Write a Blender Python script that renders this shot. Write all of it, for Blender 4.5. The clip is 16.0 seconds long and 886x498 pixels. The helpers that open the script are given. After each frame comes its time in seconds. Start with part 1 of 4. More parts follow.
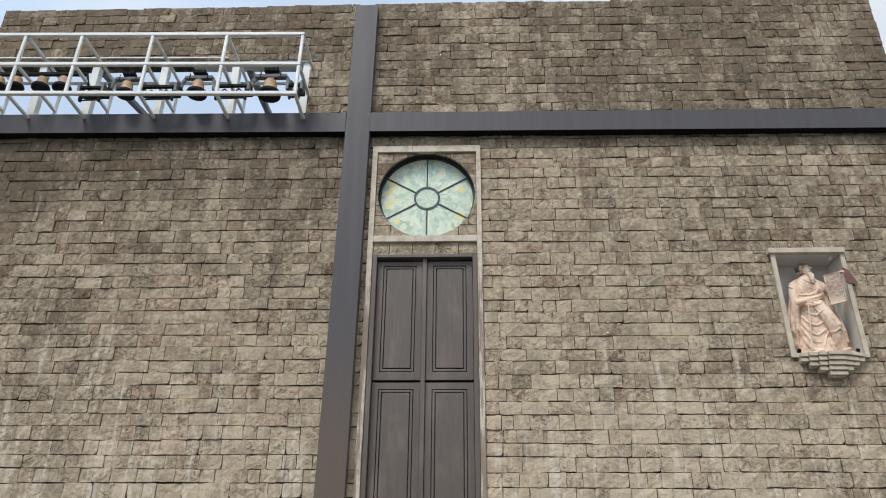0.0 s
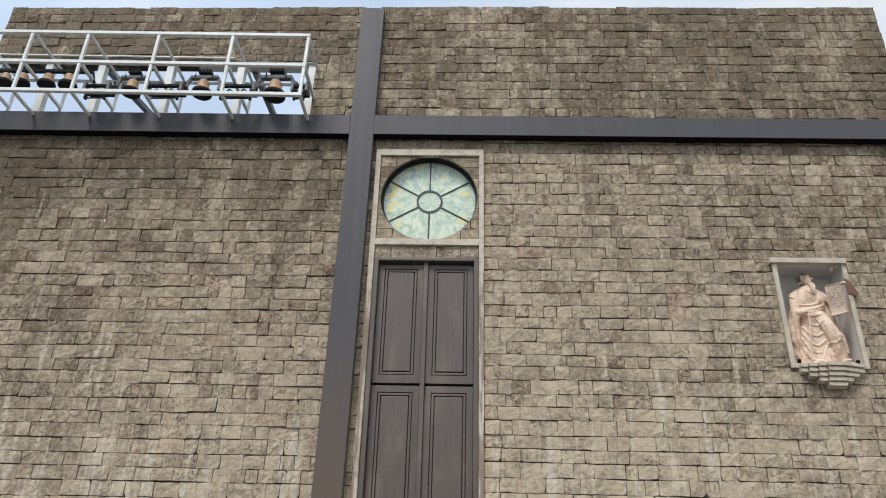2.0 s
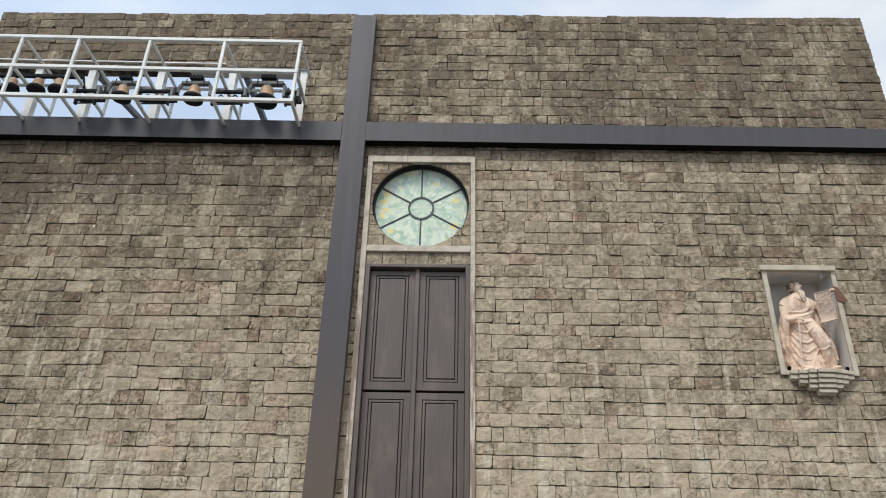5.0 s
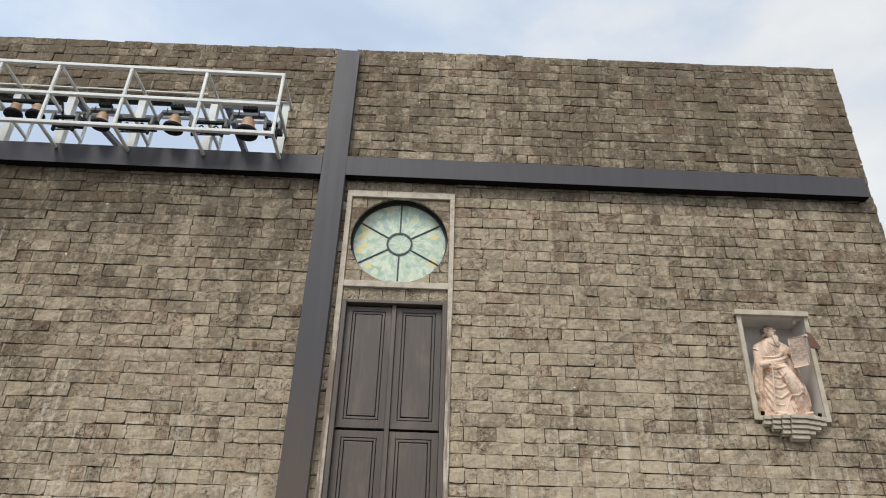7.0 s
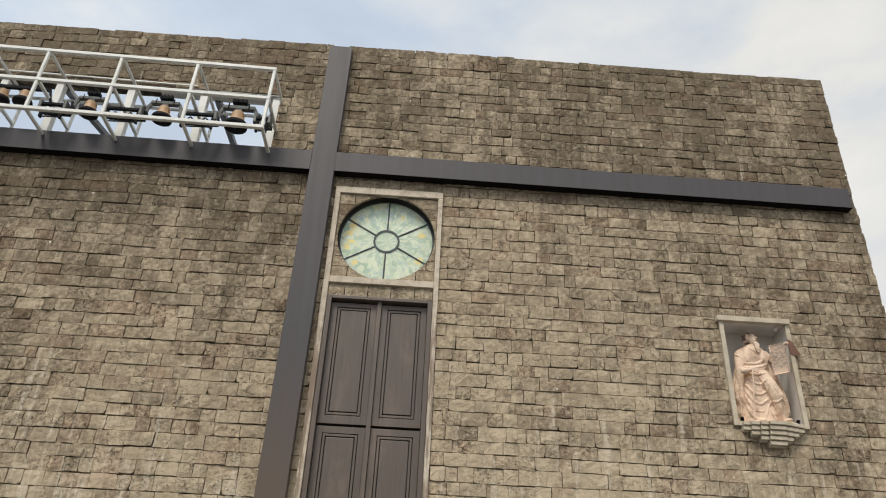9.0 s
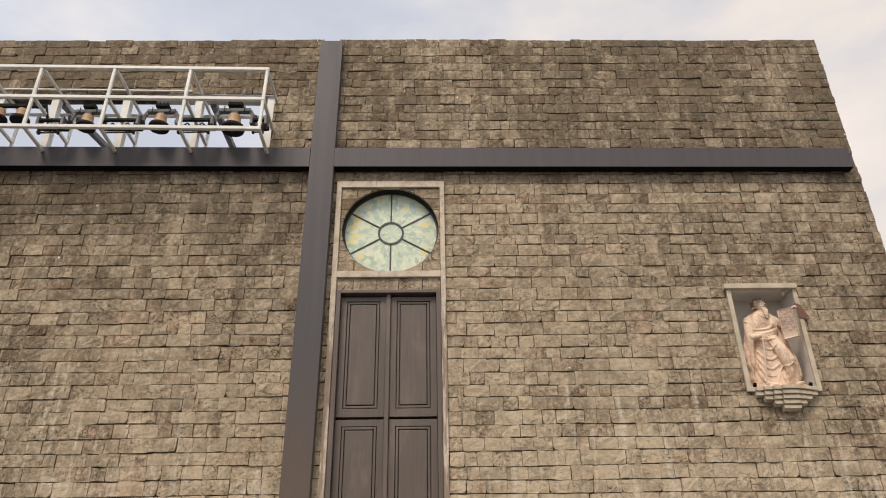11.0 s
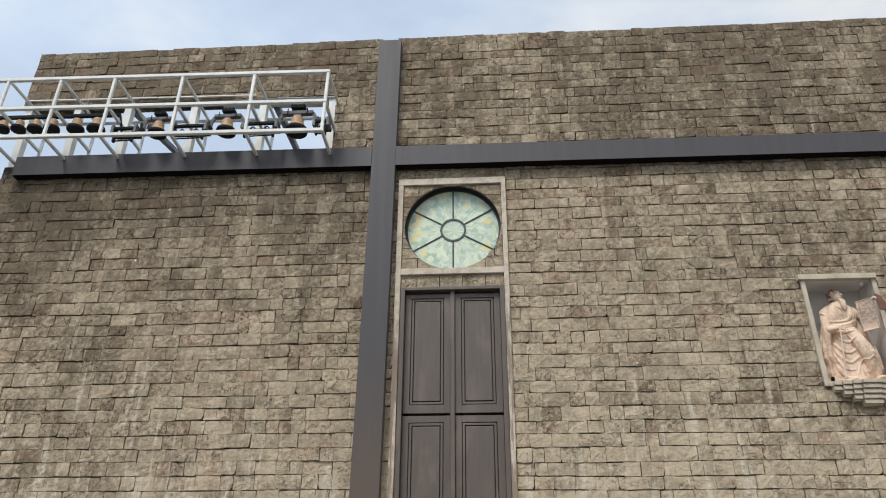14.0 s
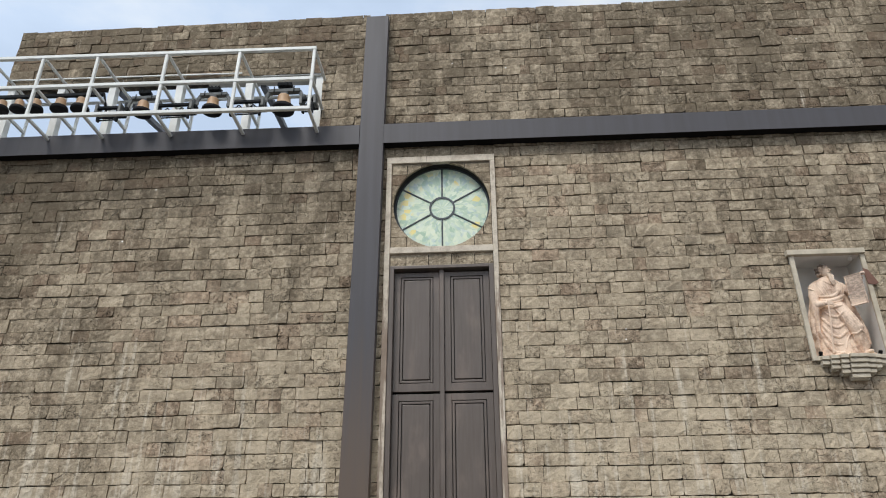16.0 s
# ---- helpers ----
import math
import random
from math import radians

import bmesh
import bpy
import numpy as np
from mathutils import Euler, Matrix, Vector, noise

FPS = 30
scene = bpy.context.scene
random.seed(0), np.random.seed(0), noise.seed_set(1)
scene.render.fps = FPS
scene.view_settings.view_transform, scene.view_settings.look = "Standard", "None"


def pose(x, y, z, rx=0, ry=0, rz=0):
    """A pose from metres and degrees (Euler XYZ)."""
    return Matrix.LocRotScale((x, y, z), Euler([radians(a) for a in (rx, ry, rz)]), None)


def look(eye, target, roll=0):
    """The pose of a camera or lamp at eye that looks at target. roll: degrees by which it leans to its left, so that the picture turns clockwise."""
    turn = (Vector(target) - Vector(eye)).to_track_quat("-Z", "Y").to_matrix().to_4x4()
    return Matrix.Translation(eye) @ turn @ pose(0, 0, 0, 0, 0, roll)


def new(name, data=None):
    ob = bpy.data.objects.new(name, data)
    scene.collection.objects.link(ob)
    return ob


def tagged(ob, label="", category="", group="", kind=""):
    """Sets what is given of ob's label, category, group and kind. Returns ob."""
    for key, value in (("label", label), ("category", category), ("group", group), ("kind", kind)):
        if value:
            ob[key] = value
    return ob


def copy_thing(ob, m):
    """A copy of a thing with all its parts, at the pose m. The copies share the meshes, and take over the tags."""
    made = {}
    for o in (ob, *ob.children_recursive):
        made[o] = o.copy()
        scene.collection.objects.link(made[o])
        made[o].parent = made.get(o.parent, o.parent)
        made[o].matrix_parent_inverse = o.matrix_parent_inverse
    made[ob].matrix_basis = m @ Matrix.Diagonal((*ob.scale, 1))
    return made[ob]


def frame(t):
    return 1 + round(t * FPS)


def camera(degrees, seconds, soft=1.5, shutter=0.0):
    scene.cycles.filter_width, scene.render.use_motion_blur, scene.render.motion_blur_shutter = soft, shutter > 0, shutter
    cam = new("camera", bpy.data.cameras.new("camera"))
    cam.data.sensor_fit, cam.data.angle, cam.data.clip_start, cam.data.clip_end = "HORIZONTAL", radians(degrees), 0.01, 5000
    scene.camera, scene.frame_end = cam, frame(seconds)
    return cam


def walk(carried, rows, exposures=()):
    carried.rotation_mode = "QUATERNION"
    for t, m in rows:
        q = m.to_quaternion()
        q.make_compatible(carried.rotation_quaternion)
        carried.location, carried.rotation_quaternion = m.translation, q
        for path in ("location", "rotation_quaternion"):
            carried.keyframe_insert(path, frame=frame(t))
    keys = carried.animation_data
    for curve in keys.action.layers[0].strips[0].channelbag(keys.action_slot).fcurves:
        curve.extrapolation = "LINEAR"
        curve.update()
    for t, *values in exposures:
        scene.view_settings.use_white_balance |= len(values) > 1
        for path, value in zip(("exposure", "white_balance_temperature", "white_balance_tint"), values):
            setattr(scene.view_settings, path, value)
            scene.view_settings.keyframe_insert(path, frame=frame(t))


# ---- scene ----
cam = camera(61.8, 16.0, soft=1.05)

PATH = [
    (0, (0.018, -10.7, 1.522), (-0.04, -8.908, 2.41), 0.4),
    (0.5, (0.017, -10.697, 1.516), (-0.046, -8.907, 2.405), 1.0),
    (1, (0.008, -10.686, 1.495), (-0.053, -8.895, 2.383), 1.4),
    (1.5, (0.031, -10.723, 1.538), (-0.033, -8.93, 2.424), 1.4),
    (2, (0.021, -10.719, 1.532), (-0.042, -8.931, 2.426), 1.5),
    (2.5, (0.017, -10.721, 1.539), (-0.047, -8.934, 2.436), 1.7),
    (3, (0.001, -10.701, 1.503), (-0.066, -8.92, 2.41), 1.8),
    (3.5, (0.003, -10.715, 1.514), (-0.072, -8.933, 2.418), 2.1),
    (4, (-0.016, -10.679, 1.477), (-0.082, -8.898, 2.385), 2.0),
    (6.5, (0.018, -10.734, 1.597), (0.028, -8.979, 2.556), 1.0),
    (7, (0.002, -10.722, 1.611), (0.022, -8.984, 2.6), 1.8),
    (7.5, (0.005, -10.708, 1.585), (0.029, -8.974, 2.581), 1.8),
    (8, (0.03, -10.715, 1.559), (0.057, -8.985, 2.562), 1.7),
    (8.5, (0.018, -10.704, 1.569), (0.047, -8.971, 2.566), 3.1),
    (9, (0.007, -10.725, 1.579), (0.062, -8.989, 2.57), 2.8),
    (11.5, (0.015, -10.865, 1.684), (0.025, -9.096, 2.617), -2.1),
    (12, (0.009, -10.858, 1.703), (-0.076, -9.088, 2.63), -0.6),
    (12.5, (-0.014, -10.882, 1.693), (-0.13, -9.118, 2.628), 0.9),
    (13, (-0.026, -10.889, 1.707), (-0.147, -9.129, 2.649), 1.3),
    (13.5, (-0.025, -10.875, 1.675), (-0.15, -9.117, 2.621), 0.7),
    (14, (-0.027, -10.898, 1.694), (-0.148, -9.131, 2.623), 0.3),
    (14.5, (-0.03, -10.88, 1.677), (-0.15, -9.099, 2.579), -0.5),
    (15, (-0.01, -10.889, 1.689), (-0.122, -9.101, 2.579), -1.9),
    (15.5, (0.036, -10.848, 1.705), (-0.064, -9.064, 2.604), -1.0),
    (16, (0.055, -10.843, 1.711), (-0.052, -9.049, 2.589), -0.4),
]
# seconds, stops, kelvin, tint
TONES = [
    (0, 0.10, 6230, 10), (4, 0.10, 6230, 10), (6.5, 0.08, 6350, 10), (7.5, 0.0, 6560, 10), (8.5, 0.0, 6780, 10), (9.2, 0.0, 6980, 10.5),
    (11.3, 0.02, 7500, 18), (11.5, 0.02, 7300, 17), (12, 0.04, 6900, 13), (12.5, 0.04, 6600, 10.5), (13, 0.04, 6500, 10), (14, 0.04, 6430, 10),
    (15, 0.08, 6280, 10), (16, 0.08, 6290, 10),
]
walk(cam, [(t, look(eye, target, roll)) for t, eye, target, roll in PATH], TONES)


# ---- world and light ----
world = bpy.data.worlds.new("sky")
scene.world = world
world.use_nodes = True
wn, wl = world.node_tree.nodes, world.node_tree.links
wn.clear()
w_out = wn.new("ShaderNodeOutputWorld")
w_bg = wn.new("ShaderNodeBackground")
w_sky = wn.new("ShaderNodeTexSky")
w_sky.sky_type = "NISHITA"
w_sky.sun_disc = False
w_sky.sun_elevation = radians(52)
w_sky.sun_rotation = radians(205)
w_sky.air_density, w_sky.dust_density, w_sky.ozone_density = 1.0, 2.5, 1.0
w_co = wn.new("ShaderNodeTexCoord")
w_map = wn.new("ShaderNodeMapping")
w_map.inputs["Scale"].default_value = (1.0, 1.0, 2.2)
w_map.inputs["Location"].default_value = (0.35, 0.1, 0.2)
w_no = wn.new("ShaderNodeTexNoise")
w_no.inputs["Scale"].default_value = 2.6
w_no.inputs["Detail"].default_value = 7
w_no.inputs["Roughness"].default_value = 0.52
w_ra = wn.new("ShaderNodeValToRGB")
w_ra.color_ramp.elements[0].position, w_ra.color_ramp.elements[0].color = 0.40, (0.74, 0.74, 0.74, 1)
w_ra.color_ramp.elements[1].position, w_ra.color_ramp.elements[1].color = 0.66, (1, 1, 1, 1)
w_mix = wn.new("ShaderNodeMix")
w_mix.data_type = "RGBA"
w_cloud = wn.new("ShaderNodeMix")
w_cloud.data_type = "RGBA"
w_cloud.inputs[6].default_value = (6.0, 7.1, 8.6, 1)
w_cloud.inputs[7].default_value = (7.7, 7.9, 8.0, 1)
w_puff = wn.new("ShaderNodeValToRGB")
w_puff.color_ramp.elements[0].position = 0.44
w_puff.color_ramp.elements[1].position = 0.64
w_sep = wn.new("ShaderNodeSeparateXYZ")
wl.new(w_co.outputs["Generated"], w_sep.inputs[0])
w_lean = wn.new("ShaderNodeMath")
w_lean.operation = "MULTIPLY_ADD"
w_lean.inputs[1].default_value = 0.22
wl.new(w_sep.outputs["X"], w_lean.inputs[0])
wl.new(w_no.outputs["Fac"], w_lean.inputs[2])
wl.new(w_lean.outputs[0], w_puff.inputs["Fac"])
wl.new(w_puff.outputs["Color"], w_cloud.inputs[0])
wl.new(w_cloud.outputs[2], w_mix.inputs[7])
wl.new(w_co.outputs["Generated"], w_map.inputs["Vector"])
wl.new(w_map.outputs["Vector"], w_no.inputs["Vector"])
wl.new(w_no.outputs["Fac"], w_ra.inputs["Fac"])
wl.new(w_ra.outputs["Color"], w_mix.inputs[0])
wl.new(w_sky.outputs["Color"], w_mix.inputs[6])
wl.new(w_mix.outputs[2], w_bg.inputs["Color"])
w_bg.inputs["Strength"].default_value = 0.11
wl.new(w_bg.outputs["Background"], w_out.inputs["Surface"])

sun = new("sun", bpy.data.lights.new("sun", "SUN"))
sun.data.energy = 2.2
sun.data.angle = radians(20)
sun.data.color = (1.0, 0.95, 0.87)
sun.matrix_world = look((-8, -18, 30), (0, 0, 4))


# ---- materials ----
def material(name, colour, rough=0.7, metal=0.0):
    m = bpy.data.materials.new(name)
    m.use_nodes = True
    b = m.node_tree.nodes["Principled BSDF"]
    b.inputs["Base Color"].default_value = (*colour, 1)
    b.inputs["Roughness"].default_value = rough
    b.inputs["Metallic"].default_value = metal
    return m, m.node_tree.nodes, m.node_tree.links, b


def place(nodes, links, scale=(1, 1, 1)):
    """World position, scaled, as a texture vector."""
    g = nodes.new("ShaderNodeNewGeometry")
    v = nodes.new("ShaderNodeMapping")
    v.inputs["Scale"].default_value = scale
    links.new(g.outputs["Position"], v.inputs["Vector"])
    return v.outputs["Vector"]


def grain(nodes, links, vector, scale, detail=4, rough=0.55):
    n = nodes.new("ShaderNodeTexNoise")
    n.inputs["Scale"].default_value = scale
    n.inputs["Detail"].default_value = detail
    n.inputs["Roughness"].default_value = rough
    links.new(vector, n.inputs["Vector"])
    return n.outputs["Fac"]


def span(nodes, links, value, a, b, c, d, smooth=False):
    r = nodes.new("ShaderNodeMapRange")
    if smooth:
        r.interpolation_type = "SMOOTHSTEP"
    links.new(value, r.inputs["Value"])
    for key, v in zip(("From Min", "From Max", "To Min", "To Max"), (a, b, c, d)):
        r.inputs[key].default_value = v
    return r.outputs["Result"]


def calc(nodes, links, op, a, b=None):
    m = nodes.new("ShaderNodeMath")
    m.operation = op
    for n, v in enumerate((a, b)):
        if v is None:
            continue
        if isinstance(v, (int, float)):
            m.inputs[n].default_value = v
        else:
            links.new(v, m.inputs[n])
    return m.outputs["Value"]


def blend(nodes, links, fac, a, b, kind="MIX"):
    m = nodes.new("ShaderNodeMix")
    m.data_type, m.blend_type = "RGBA", kind
    for key, v in ((0, fac), (6, a), (7, b)):
        if isinstance(v, (int, float)):
            m.inputs[key].default_value = v
        elif isinstance(v, tuple):
            m.inputs[key].default_value = (*v, 1)
        else:
            links.new(v, m.inputs[key])
    return m.outputs[2]


def relief(nodes, links, b, height, strength=0.3, distance=0.01):
    u = nodes.new("ShaderNodeBump")
    u.inputs["Strength"].default_value = strength
    u.inputs["Distance"].default_value = distance
    links.new(height, u.inputs["Height"])
    links.new(u.outputs["Normal"], b.inputs["Normal"])


def stone_material():
    m, n, l, b = material("adobe_stone", (0.33, 0.27, 0.19), 0.95)
    p = place(n, l)
    info = n.new("ShaderNodeObjectInfo").outputs["Random"]
    isle = n.new("ShaderNodeNewGeometry").outputs["Random Per Island"]
    rnd = calc(n, l, "FRACT", calc(n, l, "ADD", calc(n, l, "MULTIPLY", info, 7.31), isle))
    rnd2 = calc(n, l, "FRACT", calc(n, l, "MULTIPLY", rnd, 13.7))
    rnd3 = calc(n, l, "FRACT", calc(n, l, "MULTIPLY", rnd, 41.3))
    sep = n.new("ShaderNodeSeparateXYZ")
    l.new(p, sep.inputs[0])
    # each block is cut from its own piece of rock
    shift = n.new("ShaderNodeVectorMath")
    shift.operation = "ADD"
    jump = n.new("ShaderNodeCombineXYZ")
    l.new(calc(n, l, "MULTIPLY", rnd, 37.0), jump.inputs[0])
    l.new(calc(n, l, "MULTIPLY", rnd2, 11.0), jump.inputs[1])
    l.new(p, shift.inputs[0])
    l.new(jump.outputs[0], shift.inputs[1])
    own = shift.outputs[0]
    tone = blend(n, l, rnd, (0.36, 0.292, 0.203), (0.50, 0.41, 0.29))
    tone = blend(n, l, span(n, l, rnd2, 0.76, 0.95, 0, 0.75), tone, (0.50, 0.36, 0.25))
    tone = blend(n, l, span(n, l, rnd2, 0.13, 0.0, 0, 0.75), tone, (0.23, 0.19, 0.135))
    # soft blotches inside a block
    cloud = grain(n, l, own, 5.5, 5, 0.62)
    tone = blend(n, l, span(n, l, cloud, 0.50, 0.72, 0.0, 0.50), tone, (0.20, 0.165, 0.115))
    tone = blend(n, l, span(n, l, cloud, 0.48, 0.32, 0.0, 0.55), tone, (0.66, 0.56, 0.41))
    mott = grain(n, l, own, 16.0, 7, 0.66)
    tone = blend(n, l, span(n, l, mott, 0.50, 0.70, 0.0, 0.40), tone, (0.19, 0.155, 0.11))
    tone = blend(n, l, span(n, l, mott, 0.47, 0.36, 0.0, 0.45), tone, (0.66, 0.56, 0.42))
    # pits crowd together on some blocks and spare others
    crowd = calc(n, l, "ADD", grain(n, l, p, 1.6, 4, 0.6), span(n, l, rnd3, 0, 1, -0.16, 0.16))
    pits = grain(n, l, own, 26.0, 6, 0.7)
    hole = calc(n, l, "MULTIPLY", span(n, l, pits, 0.56, 0.65, 0, 1), span(n, l, crowd, 0.42, 0.62, 0.16, 0.95))
    tone = blend(n, l, calc(n, l, "MULTIPLY", hole, 0.85), tone, (0.07, 0.056, 0.04))
    # a few cracked or split faces
    bent = n.new("ShaderNodeVectorMath")
    bent.operation = "MULTIPLY_ADD"
    l.new(n.new("ShaderNodeTexNoise").outputs["Color"], bent.inputs[0])
    bent.inputs[1].default_value = (0.3, 0.3, 0.3)
    l.new(own, bent.inputs[2])
    crack = n.new("ShaderNodeTexVoronoi")
    crack.feature = "DISTANCE_TO_EDGE"
    crack.inputs["Scale"].default_value = 4.2
    l.new(bent.outputs[0], crack.inputs["Vector"])
    split = calc(n, l, "MULTIPLY", span(n, l, crack.outputs["Distance"], 0.035, 0.008, 0, 1), calc(n, l, "MULTIPLY", span(n, l, rnd3, 0.72, 0.85, 0, 0.8), span(n, l, cloud, 0.44, 0.54, 0, 1)))
    tone = blend(n, l, split, tone, (0.06, 0.048, 0.035))
    grit = grain(n, l, p, 90.0, 3, 0.7)
    tone = blend(n, l, span(n, l, grit, 0.52, 0.66, 0.0, 0.34), tone, (0.14, 0.112, 0.078))
    tone = blend(n, l, span(n, l, grit, 0.46, 0.36, 0.0, 0.25), tone, (0.72, 0.61, 0.46))
    # paler lower courses, less so towards both ends
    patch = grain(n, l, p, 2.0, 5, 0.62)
    pale_amount = calc(n, l, "ADD", patch, span(n, l, sep.outputs["Z"], 3.0, 8.0, 0.13, -0.12))
    pale_amount = calc(n, l, "ADD", pale_amount, span(n, l, sep.outputs["X"], -6.5, -0.5, -0.14, 0.0))
    pale_amount = calc(n, l, "ADD", pale_amount, span(n, l, sep.outputs["X"], 3.5, 7.5, 0.0, -0.10))
    tone = blend(n, l, span(n, l, pale_amount, 0.42, 0.70, 0.0, 0.62, True), tone, (0.68, 0.57, 0.41))
    # algae and sooty dirt: broad patches and runs, thickest on the upper courses
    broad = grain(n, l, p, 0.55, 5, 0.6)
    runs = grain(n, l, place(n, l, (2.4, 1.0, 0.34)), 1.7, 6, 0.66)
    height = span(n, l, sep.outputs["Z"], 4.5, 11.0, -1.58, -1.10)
    # extra darkening towards both ends of the wall
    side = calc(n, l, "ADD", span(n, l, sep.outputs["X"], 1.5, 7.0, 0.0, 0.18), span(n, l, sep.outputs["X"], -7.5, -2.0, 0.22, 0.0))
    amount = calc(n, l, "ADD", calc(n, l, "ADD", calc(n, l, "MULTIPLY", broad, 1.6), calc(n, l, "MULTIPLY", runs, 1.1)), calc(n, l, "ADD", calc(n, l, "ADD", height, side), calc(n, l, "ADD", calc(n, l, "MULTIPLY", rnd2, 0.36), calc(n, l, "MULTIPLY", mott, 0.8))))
    # extra dark oval round x -6.2, z 8.6, by the left arm
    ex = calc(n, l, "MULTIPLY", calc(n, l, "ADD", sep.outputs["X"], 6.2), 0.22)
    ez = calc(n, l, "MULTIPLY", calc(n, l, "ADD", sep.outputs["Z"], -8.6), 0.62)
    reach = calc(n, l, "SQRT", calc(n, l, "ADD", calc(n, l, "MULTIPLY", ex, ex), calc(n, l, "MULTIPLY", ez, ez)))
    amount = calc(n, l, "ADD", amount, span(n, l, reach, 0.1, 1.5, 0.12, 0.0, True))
    soot_and_dark = span(n, l, amount, 0.42, 1.02, 0.0, 0.95, True)
    tone = blend(n, l, soot_and_dark, tone, (0.40, 0.39, 0.375), "MULTIPLY")
    # pale lime runs
    lime_run = grain(n, l, place(n, l, (4.2, 1.0, 0.30)), 1.6, 5, 0.62)
    low = span(n, l, sep.outputs["Z"], 3.0, 7.0, 0.09, -0.05)
    lime = span(n, l, calc(n, l, "ADD", lime_run, low), 0.58, 0.70, 0.0, 0.75, True)
    tone = blend(n, l, calc(n, l, "MULTIPLY", lime, span(n, l, mott, 0.60, 0.42, 0.35, 1.0)), tone, (0.68, 0.61, 0.49))
    # sparse white spatters
    vor = n.new("ShaderNodeTexVoronoi")
    vor.inputs["Scale"].default_value = 1.5
    l.new(p, vor.inputs["Vector"])
    spat = span(n, l, vor.outputs["Distance"], 0.020, 0.030, 1.0, 0.0)
    tone = blend(n, l, spat, tone, (0.8, 0.78, 0.72))
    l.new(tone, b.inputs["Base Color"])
    h = calc(n, l, "ADD", calc(n, l, "MULTIPLY", mott, 0.8), calc(n, l, "MULTIPLY", calc(n, l, "ADD", hole, split), -0.35))
    h = calc(n, l, "ADD", h, calc(n, l, "MULTIPLY", cloud, 1.2))
    relief(n, l, b, h, 1.0, 0.022)
    b.inputs["Specular IOR Level"].default_value = 0.2
    return m


def plain_material(name, colour, dark, rough=0.6, scale=4.0, fine=40.0, bump=0.15, metal=0.0, stretch=(1, 1, 1), amount=0.6, spec=0.5):
    m, n, l, b = material(name, colour, rough, metal)
    p = place(n, l, stretch)
    a = grain(n, l, p, scale, 5, 0.6)
    f = grain(n, l, p, fine, 4, 0.6)
    t = blend(n, l, span(n, l, a, 0.35, 0.75, 0, amount), colour, dark)
    t = blend(n, l, span(n, l, f, 0.55, 0.8, 0, amount * 0.6), t, dark)
    l.new(t, b.inputs["Base Color"])
    l.new(span(n, l, a, 0.3, 0.7, rough * 0.85, min(1.0, rough * 1.15)), b.inputs["Roughness"])
    b.inputs["Specular IOR Level"].default_value = spec
    relief(n, l, b, f, bump, 0.004)
    return m


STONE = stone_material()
def mortar_material():
    """Joint mortar: pale where it fills the joint, black where it has washed out."""
    m, n, l, b = material("washed_out_mortar", (0.12, 0.1, 0.07), 0.95)
    p = place(n, l)
    a = grain(n, l, p, 3.4, 6, 0.68)
    t = blend(n, l, span(n, l, a, 0.46, 0.62, 0, 1), (0.028, 0.023, 0.018), (0.24, 0.195, 0.135))
    f = grain(n, l, p, 40, 4)
    t = blend(n, l, span(n, l, f, 0.5, 0.7, 0, 0.6), t, (0.06, 0.05, 0.036))
    l.new(t, b.inputs["Base Color"])
    relief(n, l, b, f, 0.5, 0.006)
    return m


MORTAR = mortar_material()
# near black: shade of the deep round recess put into the colour
REVEAL = plain_material("shade_black_reveal", (0.014, 0.012, 0.012), (0.008, 0.007, 0.007), 0.9, 3, 40, 0.2)
def trim_material():
    """Pale plaster, streaked brown where the paint has gone."""
    m, n, l, b = material("weathered_plaster_trim", (0.6, 0.53, 0.43), 0.9)
    p = place(n, l)
    f = grain(n, l, p, 42, 4, 0.65)
    a = grain(n, l, p, 5.0, 6, 0.66)
    t = blend(n, l, span(n, l, a, 0.45, 0.66, 0, 0.75), (0.66, 0.585, 0.475), (0.40, 0.33, 0.25))
    sep = n.new("ShaderNodeSeparateXYZ")
    l.new(p, sep.inputs[0])
    streak = grain(n, l, place(n, l, (9.0, 4.0, 0.8)), 2.0, 6, 0.62)
    bare = span(n, l, calc(n, l, "ADD", streak, span(n, l, sep.outputs["Z"], 6.9, 6.0, -0.12, 0.07)), 0.48, 0.60, 0, 0.85, True)
    t = blend(n, l, bare, t, (0.25, 0.185, 0.14))
    t = blend(n, l, span(n, l, f, 0.55, 0.72, 0, 0.5), t, (0.22, 0.175, 0.13))
    l.new(t, b.inputs["Base Color"])
    relief(n, l, b, calc(n, l, "ADD", f, a), 0.4, 0.006)
    return m


TRIM = trim_material()
